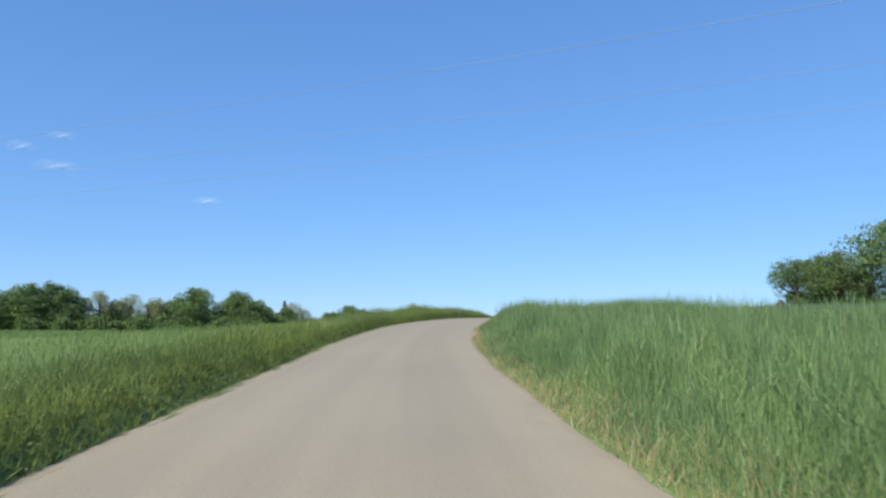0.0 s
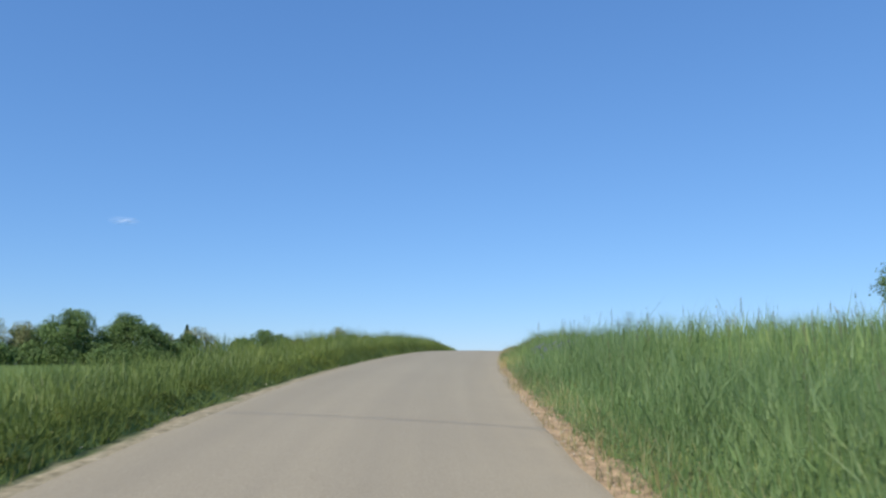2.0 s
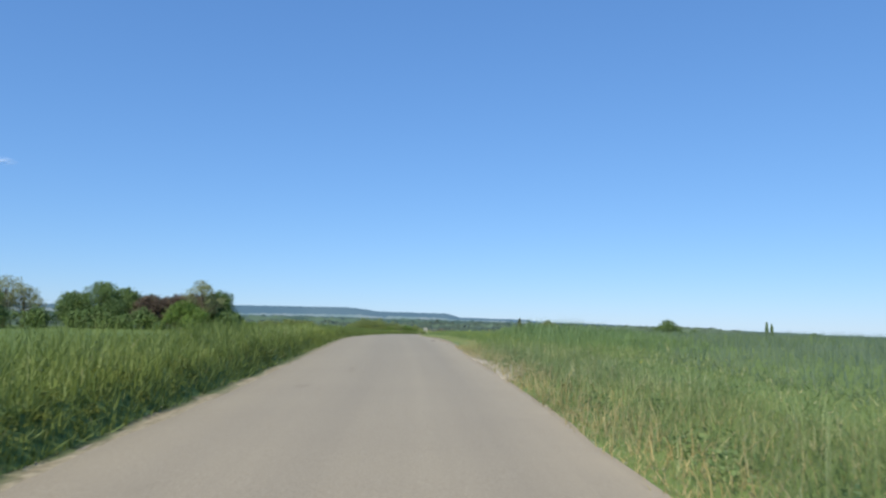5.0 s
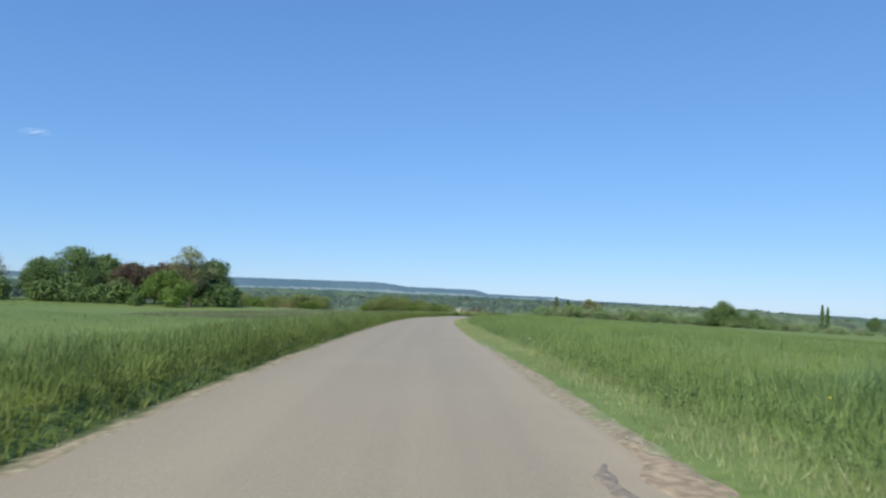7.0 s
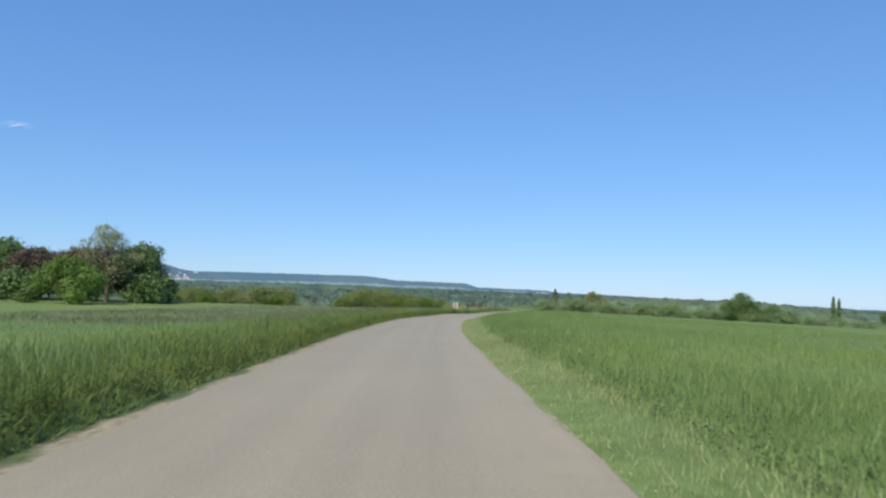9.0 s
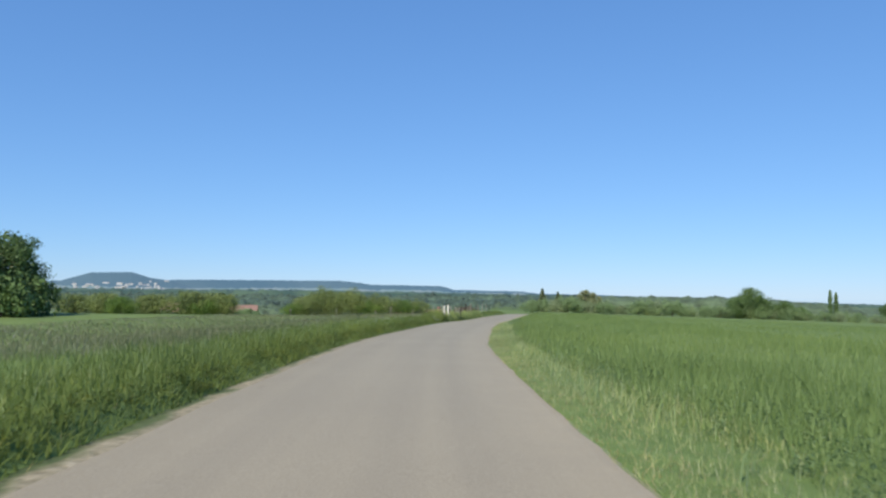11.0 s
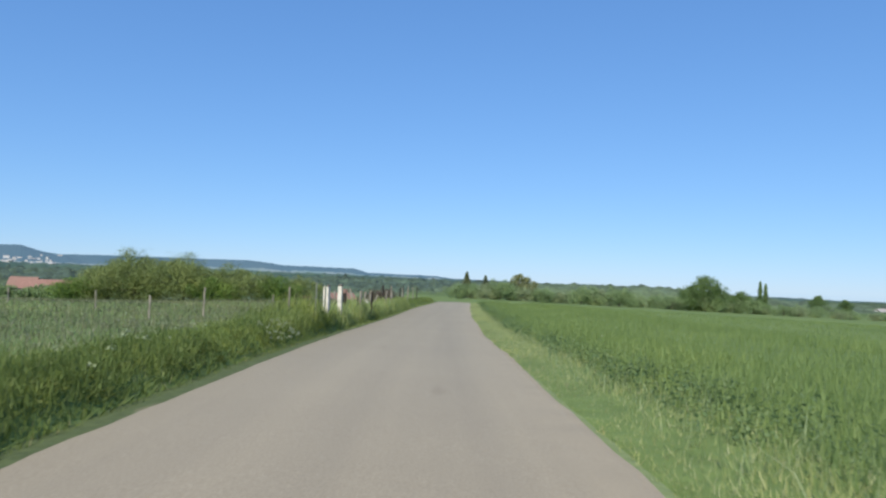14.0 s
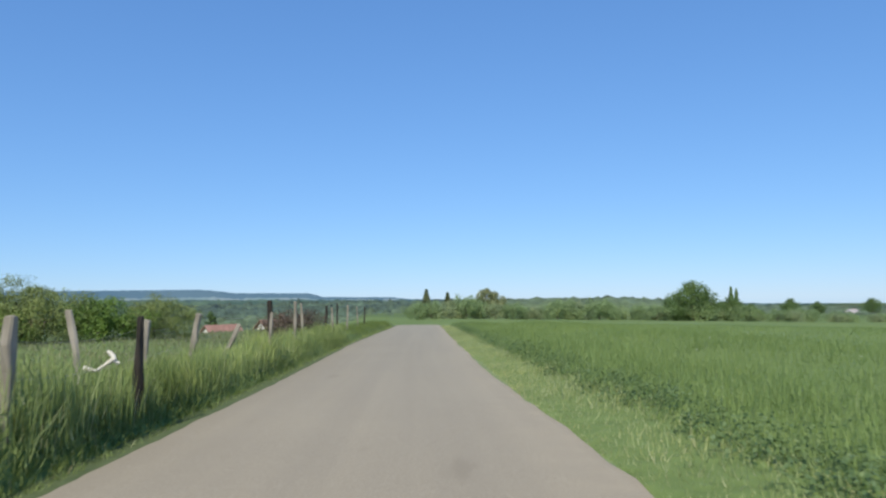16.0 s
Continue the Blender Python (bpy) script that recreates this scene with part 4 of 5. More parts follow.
GROVE = "trees of the grove in the fields"
plant(broadleaf("broadleaf_tree", 1, 10.5, 6.0, "green", 6000, 0.42, 0.1, "large round broadleaf tree with fresh green crown"),
      to_top(10.5, (-95, 168, 13.6), (-86, 175, 13.0), (-128, 150, 13.4), (-66, 204, 10.7), (-136, 146, 12.6), (-60.5, 206, 8.9), (-104, 172, 10.5),
             (-73, 207, 8.6), (-143, 150, 13), (-151, 148, 12), (-91, 179, 11.5), (-100, 177, 11.5), (-64, 210, 9.8)), GROVE)
plant(broadleaf("dark_tree", 2, 9.5, 5.0, "dark", 5500, 0.42, 0.08, "dense dark green broadleaf tree"),
      to_top(9.5, (-121, 155, 12.4), (-43.0, 205.5, 9.4), (-127, 157, 14.3), (-80, 172, 10.5), (-69.5, 201, 8.4), (-114, 164, 10.2), (-108, 171, 10.0),
             (-133, 152, 12.0), (-76, 182, 9.0), (-57.5, 208, 8.4), (-44.8, 207, 9.0), (-62, 201, 7.4)), GROVE)
plant(broadleaf("copper_tree", 3, 7.0, 4.2, "copper", 5500, 0.34, 0.06, "dark reddish-brown leaved tree"),
      to_top(7.0, (-55.6, 203, 8.2), (-51.0, 204, 8.4), (-47.8, 203, 8.6), (-53, 206, 8.0)), GROVE)
plant(broadleaf("pale_tree", 4, 9.0, 3.8, "pale", 3600, 0.24, 0.25, "thinly leaved tree with pale twiggy crown"),
      to_top(9.0, (-116, 160, 12.4), (-111, 165, 11.8), (-106, 168, 11.2), (-44.6, 198.5, 11.2), (-82, 200, 11.4), (-88, 197, 9.6), (-79, 201, 10.0)), GROVE)
plant(broadleaf("bright_bush", 5, 5.0, 4.0, "bright", 9000, 0.24, 0.03, "spreading bush with fresh yellow-green leaves", "bush", True),
      to_top(5.0, (-45.6, 191.5, 6.7)), GROVE)
plant(conifer("conifer", 6, 8.0, 2.9, 3400, 0.34, "slender dark green conifer with drooping boughs"),
      to_top(8.0, (-84.5, 200.5, 11.6), (-87.5, 196, 9.4), (-85.5, 204, 9.0)), "scattered conifers")
plant(broadleaf("edge_shrub", 7, 2.6, 2.6, "green", 1250, 0.34, 0.02, "low green shrub at the foot of the grove", "shrub", True),
      [(-132 + 5.0 * i + 1.5 * math.sin(i * 2.2), 143 + 2.4 * i + 2 * math.sin(i * 1.7), 1.25 + 0.45 * math.sin(i * 1.3) ** 2) for i in range(12)]
      + [(-131 + 4.2 * i, 149 + 2.2 * i + 2 * math.sin(i * 2.9), 1.7 + 0.4 * math.cos(i * 1.9)) for i in range(14)]
      + [(-68 + 2.9 * i, 199 + 0.6 * math.sin(i * 2.1) - 0.12 * i, 1.35 + 0.35 * math.sin(i * 1.7)) for i in range(5)]
      + [(-41.0, 200.5, 1.5), (-40.8, 204, 1.6), (-75, 198, 1.5), (-81, 194, 1.6), (-86, 191, 1.4), (-49.5, 190, 0.7)], "shrubs round the grove")
# trees by the bank
plant(broadleaf("orchard_tree", 8, 4.9, 3.4, "green", 4200, 0.2, 0.36, "small spreading fruit tree on the bank field"),
      to_top(4.9, (18.2, 64, 7.9), (20.8, 66, 8.5), (26.0, 62.5, 11.0), (29.5, 67, 12.0), (32.5, 64, 9.6)), "trees by the bank field")
plant(broadleaf("twiggy_tree", 9, 5.6, 2.6, "grey", 5200, 0.17, 0.2, "small greyish twiggy tree on the bank field"),
      to_top(5.6, (23.0, 68, 9.2), (24.6, 66, 8.6), (22.2, 66, 8.0)), "trees by the bank field")
plant(broadleaf("bank_shrub", 10, 1.5, 1.5, "dark", 3000, 0.14, 0.02, "low dark shrub under the small trees", "shrub", True),
      [(18.4, 65, 1.2), (20.0, 65.5, 1.3), (21.8, 66.5, 1.35), (23.4, 64.5, 1.3), (25.2, 63.5, 1.2), (27, 65.5, 1.4), (28.5, 64, 1.3)], "shrubs by the bank field")
# bushes past the fence
plant(broadleaf("hawthorn_bush", 11, 3.1, 4.1, "dusky", 20000, 0.11, 0.02, "broad olive-green hawthorn bush in the meadow", "bush", True),
      to_top(3.1, (-15.2, 226, 4.0), (-17.4, 228, 3.3), (-11.8, 226, 3.9), (-8.4, 226.5, 3.4), (-3.7, 229, 2.8)), "bushes past the fence")
plant(broadleaf("meadow_bush", 23, 3.1, 4.1, "dusky", 5000, 0.24, 0.02, "broad olive-green bush at the far side of the meadow", "bush", True),
      to_top(3.1, (-29.5, 231.5, 3.5), (-33.5, 232, 3.7), (-38.5, 233, 3.3), (-46, 236, 3.4), (-51, 238, 3.2)), "bushes across the meadow")
plant(broadleaf("sallow_bush", 12, 2.3, 3.2, "bright", 8000, 0.14, 0.02, "low yellow-green sallow bush in the meadow", "bush", True),
      to_top(2.3, (-5.4, 226.5, 2.75), (-18.9, 226, 2.3), (-9.9, 225, 2.6), (-42, 231, 2.8), (-30.5, 230, 2.5), (-56, 236, 2.8)), "bushes past the fence")
# hedge at the far side of the wheat
HEDGE = [(36 + 3.5 * i, 357 - 0.12 * (3.5 * i) + 3 * math.sin(i * 1.9), 1.02 + 0.2 * math.sin(i * 2.7) ** 2 + 0.12 * math.sin(i * 0.7) - (0.5 if i > 28 else 0.25 if i > 22 else 0)) for i in range(66)]
plant(broadleaf("hedge_shrub", 13, 3.7, 4.6, "hedge", 2100, 0.32, 0.02, "overgrown green hedge shrub at the field's edge", "shrub", True), HEDGE[0::3], "hedge past the wheat")
plant(broadleaf("dark_hedge_shrub", 14, 3.3, 4.4, "hedge", 2100, 0.32, 0.02, "dull olive hedge shrub at the field's edge", "shrub", True), HEDGE[1::3], "hedge past the wheat")
plant(broadleaf("pale_hedge_shrub", 15, 3.0, 4.4, "palehedge", 2100, 0.32, 0.02, "greyish blossoming hedge shrub at the field's edge", "shrub", True), HEDGE[2::3], "hedge past the wheat")
plant(broadleaf("walnut_tree", 16, 8.6, 5.9, "green", 7000, 0.36, 0.03, "domed broadleaf tree standing over the hedge"), to_top(8.6, (101.3, 347, 6.5), (243, 484, 1.6), (98.0, 349, 3.6), (105.2, 349, 3.8), (112.5, 348, 2.7), (117.0, 347, 0.9), (259, 485, -0.1), (300, 494, 1.2)))
plant(conifer("spruce_tree", 22, 9.0, 4.2, 6500, 0.5, "slender greyish green spruce by the bend of the lane", "grey"), to_top(9.0, (53.1, 425, 6.3), (53.9, 400, 5.0)), "spruces by the lane")
plant(broadleaf("ash_tree", 17, 7.0, 3.2, "pale", 4200, 0.3, 0.1, "light grey-green tree by the hedge"), to_top(7.0, (56.2, 371, 5.7), (59.6, 372, 4.9), (49, 378, 2.6)))
plant(column_tree("poplar_tree", 18, 12.0, 1.15, "green", 3400, 0.34, "narrow dull green poplar beyond the hedge"), to_top(12.0, (220.3, 497, 7.7), (224.0, 498, 6.7)), "poplars beyond the hedge")
plant(broadleaf("garden_shrub", 21, 3.0, 3.4, "hedge", 1300, 0.45, 0.02, "green garden shrub before the valley houses", "shrub", True),
      to_top(3.0, *[(-104 + 5.2 * i, 413 + 2 * math.sin(i * 2.3), -3.0 + 0.5 * math.sin(i * 1.7)) for i in range(9)]), "shrubs before the valley houses")
plant(broadleaf("yard_tree", 19, 6.0, 1.5, "dark", 2500, 0.3, 0.05, "small dark tree beside a valley house"), to_top(6.0, (-7.8, 326, 1.2), (280, 497, -4.7)))
plant(broadleaf("dry_bush", 20, 1.0, 0.9, "copper", 1600, 0.06, 0.05, "dry brown bush grown into the fence", "bush", True), to_top(1.0, (2.0, 219.5, 2.45), (2.9, 224.0, 2.4), (1.6, 222.5, 2.3)), "dry bushes in the fence")


# ---- far woods, hills, town, houses ----
M_FARWOOD = plain("far_wood", (0.088, 0.125, 0.071), 1.0, 0.55, 0.13, 0.0)
M_DEEPWOOD = plain("deep_wood", (0.06, 0.092, 0.066), 1.0, 0.5, 0.1, 0.0)
# haze on far wood, hills and terraces comes from their tint and emission
M_HAZEWOOD = hazed_material("hazy_wood", (0.03, 0.052, 0.036), (0.018, 0.038, 0.05), 0.012, (0.06, 0.09, 0.05))
M_HILL_HAZED = hazed_material("far_hill_hazed", (0.035, 0.06, 0.065), (0.04, 0.085, 0.15), 0.0016, (0.05, 0.075, 0.075))
M_TERRACE_HAZED = hazed_material("far_terrace_hazed", (0.10, 0.14, 0.12), (0.055, 0.10, 0.15), 0.004, (0.15, 0.17, 0.155))
M_WALL = plain("white_render", (0.6, 0.58, 0.54), 0.9, 0.06)
M_TILE = plain("red_roof_tile", (0.235, 0.145, 0.115), 0.9, 0.18, 3)
M_TILE_DULL = plain("weathered_roof_tile", (0.25, 0.145, 0.115), 0.9, 0.2, 2)
# white walls, greyed in the base colour for the haze before them
M_TOWN = plain("white_walls_haze_tint", (0.5, 0.51, 0.52), 0.9, 0.1)
M_SLATE = plain("grey_roof", (0.35, 0.33, 0.32), 0.9, 0.1)
M_GLASS = plain("dark_glass", (0.05, 0.06, 0.07), 0.2, 0.1, 4, 0.0)


def canopy(name, r0, r1, b0, b1, top, material, label, foot=-14.0, bumps=9.0, amp=2.5, rows=16, seed=1):
    """A wood's canopy seen from far: a lumpy roof of crowns with an edge down to the ground. top: height by bearing."""
    r_ = np.random.default_rng(seed)
    cols = int((b1 - b0) * math.pi / 180 * r0 / bumps * 3)
    bb = np.radians(np.linspace(b0, b1, cols))
    rr = np.linspace(r0, r1, rows)
    T = np.interp(np.degrees(bb), [p[0] for p in top], [p[1] for p in top])
    bumpy = r_.normal(0, 0.5, (rows, cols))
    for k in (3, 9):
        bumpy += np.stack([np.convolve(r_.normal(0, 1.0, cols + k - 1), np.hanning(k + 2)[1:-1] / np.hanning(k + 2)[1:-1].sum(), 'valid') for _ in range(rows)])
    Z = T[None, :] + amp * bumpy
    Z += np.linspace(-amp, 0, rows)[:, None]
    rad = rr[:, None] + r_.normal(0, 0.25 * (r1 - r0) / rows, (rows, cols))
    rad[0] = r0
    Z[0] -= amp
    X, Y = rad * np.sin(bb)[None, :], 150 + rad * np.cos(bb)[None, :]
    X = np.concatenate([X[:1] * (1 - 8 / r0), X, X[-1:]])
    Y = np.concatenate([Y[:1] - 8, Y, Y[-1:] + 1])
    Z = np.concatenate([np.full((1, cols), foot), Z, np.full((1, cols), foot)])
    n, m = X.shape
    idx = np.arange(n * m).reshape(n, m)
    quads = np.stack([idx[:-1, :-1], idx[:-1, 1:], idx[1:, 1:], idx[1:, :-1]], -1).reshape(-1, 4)
    return tagged(mesh_ob(name, np.stack([X, Y, Z], -1).reshape(-1, 3), [quads], material, smooth=True), label, "wood", kind="stuff")


canopy("near_wood", 420, 560, 9, 45, [(9, -4), (12, 0.5), (16, 2.2), (24, 2.6), (28, 1.6), (31, -1.5), (34, -3.4), (45, -6.5)], M_FARWOOD, "green wooded rise behind the hedge", amp=1.0, bumps=6, seed=2)
canopy("valley_hedges", 330, 420, -34, 9, [(-34, -5), (-20, -4.5), (-10, -5.5), (0, -6), (9, -4)], M_FARWOOD, "hedges and copses in the valley", foot=-16, amp=1.5, bumps=6, seed=3)
canopy("valley_wood", 700, 900, -50, 14, [(-50, -2), (-20, -4), (-8, -6), (4, -4), (14, -1)], M_DEEPWOOD, "broad wood on the valley floor", foot=-24, amp=2.4, bumps=7, seed=4)
canopy("valley_copse", 500, 530, -46, -2, [(-46, -5.5), (-30, -5), (-22, -6.5), (-12, -5), (-2, -7)], M_DEEPWOOD, "dark copses across the valley fields", foot=-20, amp=2.2, bumps=5, rows=6, seed=8)
canopy("valley_treeline", 1080, 1130, -60, 16, [(-60, 0), (-20, 1), (-6, -0.5), (4, 1), (16, 2)], M_DEEPWOOD, "dark line of trees across the valley", foot=-28, amp=2.4, bumps=9, rows=6, seed=9)
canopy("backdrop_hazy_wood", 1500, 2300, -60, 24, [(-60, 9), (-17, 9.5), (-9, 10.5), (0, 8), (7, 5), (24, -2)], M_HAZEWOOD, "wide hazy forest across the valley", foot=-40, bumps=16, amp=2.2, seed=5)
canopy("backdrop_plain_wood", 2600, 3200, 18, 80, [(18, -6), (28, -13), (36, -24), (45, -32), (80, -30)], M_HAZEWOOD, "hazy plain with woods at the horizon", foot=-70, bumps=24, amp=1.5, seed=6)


def ridge(name, profile, dist, foot, material, label, depth=260, seed=1, rough=0.7):
    """A long hill: crest by bearing and elevation in degrees, sloping down towards the viewer."""
    r_ = np.random.default_rng(seed)
    b = np.linspace(profile[0][0], profile[-1][0], 420)
    el = np.interp(b, [p[0] for p in profile], [p[1] for p in profile])
    crest = 3.7 + dist * np.tan(np.radians(el)) + r_.normal(0, rough, len(b))
    rows = [(-depth, foot + 0 * crest), (-depth * 0.5, foot + 0.38 * (crest - foot)), (-depth * 0.2, foot + 0.8 * (crest - foot)), (0, crest), (depth * 0.4, crest - 2), (depth * 0.6, foot + 0 * crest)]
    X = np.stack([(dist + o_) * np.sin(np.radians(b)) for o_, _ in rows])
    Y = np.stack([150 + (dist + o_) * np.cos(np.radians(b)) for o_, _ in rows])
    Z = np.stack([z_ for _, z_ in rows])
    n, m = X.shape
    idx = np.arange(n * m).reshape(n, m)
    quads = np.stack([idx[:-1, :-1], idx[:-1, 1:], idx[1:, 1:], idx[1:, :-1]], -1).reshape(-1, 4)
    return tagged(mesh_ob(name, np.stack([X, Y, Z], -1).reshape(-1, 3), [quads], material, smooth=True), label, "hill", kind="structure")


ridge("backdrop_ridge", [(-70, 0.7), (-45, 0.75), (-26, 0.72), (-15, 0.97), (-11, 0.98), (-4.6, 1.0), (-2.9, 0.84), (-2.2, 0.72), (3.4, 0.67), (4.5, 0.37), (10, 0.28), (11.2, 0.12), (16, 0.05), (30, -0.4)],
      4300, -60, M_HILL_HAZED, "long flat-topped hills at the horizon, with blue haze in their colour", seed=3)
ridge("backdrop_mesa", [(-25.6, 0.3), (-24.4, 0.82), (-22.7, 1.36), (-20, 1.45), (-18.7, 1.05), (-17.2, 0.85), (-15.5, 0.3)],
      4150, -60, M_HILL_HAZED, "flat-topped hill above the town, with blue haze in its colour", seed=4)
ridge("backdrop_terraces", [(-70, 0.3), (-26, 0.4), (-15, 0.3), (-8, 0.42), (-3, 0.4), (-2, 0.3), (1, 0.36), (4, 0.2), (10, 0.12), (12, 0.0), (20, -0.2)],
      3950, -60, M_TERRACE_HAZED, "pale fields and terraces below the hills, with haze in their colour", seed=5, rough=2.0)


def box_bm(sx, sy, sz, z0=0.0, bevel=0.0):
    bm = bmesh.new()
    bmesh.ops.create_cube(bm, size=1.0)
    bmesh.ops.scale(bm, vec=(sx, sy, sz), verts=bm.verts)
    bmesh.ops.translate(bm, vec=(0, 0, z0 + sz / 2), verts=bm.verts)
    if bevel:
        bmesh.ops.bevel(bm, geom=bm.edges[:], offset=bevel, segments=2, affect="EDGES", profile=0.6)
    return bm


def gable_bm(sx, sy, rise, z0, over=0.4, thick=0.18):
    """A pitched roof with thickness and eaves."""
    bm = bmesh.new()
    hx, hy = sx / 2 + over, sy / 2 + over
    drop = rise * over / (sy / 2)
    rings = []
    for x in (-hx, hx):
        prof = [(-hy, z0 - drop), (0, z0 + rise), (hy, z0 - drop), (hy, z0 - drop - thick), (0, z0 + rise - thick), (-hy, z0 - drop - thick)]
        rings.append([bm.verts.new((x, y, z)) for y, z in prof])
    a_, b_ = rings
    for i in range(6):
        j = (i + 1) % 6
        bm.faces.new((a_[i], a_[j], b_[j], b_[i]))
    bm.faces.new((a_[0], a_[5], a_[4], a_[1]))
    bm.faces.new((a_[1], a_[4], a_[3], a_[2]))
    bm.faces.new((b_[1], b_[4], b_[5], b_[0]))
    bm.faces.new((b_[2], b_[3], b_[4], b_[1]))
    bmesh.ops.recalc_face_normals(bm, faces=bm.faces[:])
    return bm


def wall_bm(sx, sy, sz, rise):
    """House walls with gable ends."""
    bm = bmesh.new()
    rings = []
    for x in (-sx / 2, sx / 2):
        rings.append([bm.verts.new((x, y, z)) for y, z in ((-sy / 2, 0), (sy / 2, 0), (sy / 2, sz), (0, sz + rise * 0.97), (-sy / 2, sz))])
    a_, b_ = rings
    bm.faces.new(a_[::-1])
    bm.faces.new(b_)
    for i in range(5):
        j = (i + 1) % 5
        bm.faces.new((a_[i], a_[j], b_[j], b_[i]))
    bmesh.ops.recalc_face_normals(bm, faces=bm.faces[:])
    return bm


def house(x, y, top, sx, sy, sz, rise, turn, roof, label, windows=3, chimney=True):
    h = new("house")
    h.matrix_basis = pose(x, y, top - sz - rise, 0, 0, turn)
    part("wall", wall_bm(sx, sy, sz, rise), M_WALL, h)
    r_ = part("roof", gable_bm(sx, sy, rise, sz), roof, h)
    if chimney:
        c = box_bm(0.6, 0.6, 1.5, sz + rise * 0.5)
        bmesh.ops.translate(c, vec=(sx * 0.28, 0.4, 0), verts=c.verts)
        part("chimney", c, M_TILE, r_)
    for i in range(windows):
        w = box_bm(1.0, 0.12, 1.2, sz * 0.45)
        bmesh.ops.translate(w, vec=((i + 0.5) / windows * sx - sx / 2, -sy / 2, 0), verts=w.verts)
        part("window", w, M_GLASS, h)
    return tagged(h, label, "house", "houses in the valley")


house(-70, 440, -1.4, 10.5, 8, 4.2, 2.6, 8, M_TILE, "white house with a bright red tiled roof")
house(-84, 428, -1.0, 24, 8, 3.6, 2.6, 4, M_TILE_DULL, "white house with a long weathered red tiled roof")
house(-97, 434, -0.4, 8, 8, 4.2, 3.0, 4, M_TILE, "white house with a red tiled roof")
house(-79, 421, -2.6, 18, 7, 3.4, 2.0, 6, M_TILE_DULL, "low farm building with a dull red tiled roof", 4, False)
house(2.8, 302, 0.25, 5.0, 4.2, 2.8, 1.7, 38, M_TILE, "white house with a red roof and a white gable")
house(-5.0, 307, -0.5, 5.0, 4.0, 2.6, 1.5, 34, M_TILE_DULL, "small house with a weathered red roof and white gable", 3, False)
house(293, 500, -4.3, 10, 7, 3.2, 2.4, 25, M_SLATE, "white house with a pale grey roof among trees")


def town():
    """White buildings strewn over the foot of the flat-topped hill."""
    r_ = np.random.default_rng(21)
    for i in range(54):
        b = r_.choice([-23.6, -22.4, -20.5, -19.2, -18.3], p=[0.15, 0.25, 0.25, 0.25, 0.1]) + r_.normal(0, 0.5)
        el = 0.38 + r_.normal(0, 0.17) + 0.02 * (b + 21)
        dist = 3850 - el * 260
        w, d, h = 8 + 26 * r_.uniform() ** 2, r_.uniform(8, 13), 3.5 + 7 * r_.uniform() ** 2
        t = new("far_building")
        t.matrix_basis = pose(dist * math.sin(radians(b)), 150 + dist * math.cos(radians(b)), 3.7 + dist * math.tan(radians(el)) - h, 0, 0, r_.uniform(-25, 25) - b)
        part("wall", wall_bm(w, d, h, 2.0), M_TOWN, t)
        part("roof", gable_bm(w, d, 2.0, h, 0.3, 0.4), M_SLATE, t)
        tagged(t, "white building of a town far off on the hillside", "building", "town on the hillside")


town()


# ---- small clouds ----
def cloud_material():
    q = Mat("cloud_wisp", 1.0)
    co = q.coord("Object")
    ln = q.node("ShaderNodeVectorMath")
    ln.operation = "LENGTH"
    q.t.links.new(co, ln.inputs[0])
    edge = q.ramp(ln.outputs["Value"], (0.15, (1, 1, 1)), (0.95, (0, 0, 0)))
    fluff = q.ramp(q.noise(1.6, vec=co, detail=4, rough=0.5), (0.3, (0, 0, 0)), (0.8, (0.5, 0.5, 0.5)))
    q.colour((0.85, 0.87, 0.9))
    q.t.links.new(q.mix(1.0, edge, fluff, "MULTIPLY"), q.b.inputs["Alpha"])
    return q.m


M_CLOUD = cloud_material()


def cloud(bearing, el, wide, high):
    u, v = np.meshgrid(np.linspace(-1, 1, 25), np.linspace(-1, 1, 13))
    bulge = 0.25 * (1 - u ** 2) * (1 - v ** 2) + 0.05 * np.sin(u * 9) * np.cos(v * 7)
    V = np.stack([u, -bulge, v], -1).reshape(-1, 3)
    idx = np.arange(25 * 13).reshape(13, 25)
    quads = np.stack([idx[:-1, :-1], idx[:-1, 1:], idx[1:, 1:], idx[1:, :-1]], -1).reshape(-1, 4)
    ob = mesh_ob("cloud", V, [quads], M_CLOUD, smooth=True)
    b, dist = radians(bearing), 4300
    ob.matrix_basis = pose(dist * math.sin(b), 150 + dist * math.cos(b), dist * math.tan(radians(el)), 0, 0, -bearing) @ Matrix.Diagonal((wide, 60, high, 1))
    tagged(ob, "thin white wisp of fair-weather cloud", "cloud", "small clouds", "stuff")


for c_ in ((-40.6, 12.1, 150, 42), (-40.4, 14.3, 85, 32), (-42.9, 13.2, 90, 40), (-29.9, 10.5, 95, 30)):
    cloud(*c_)


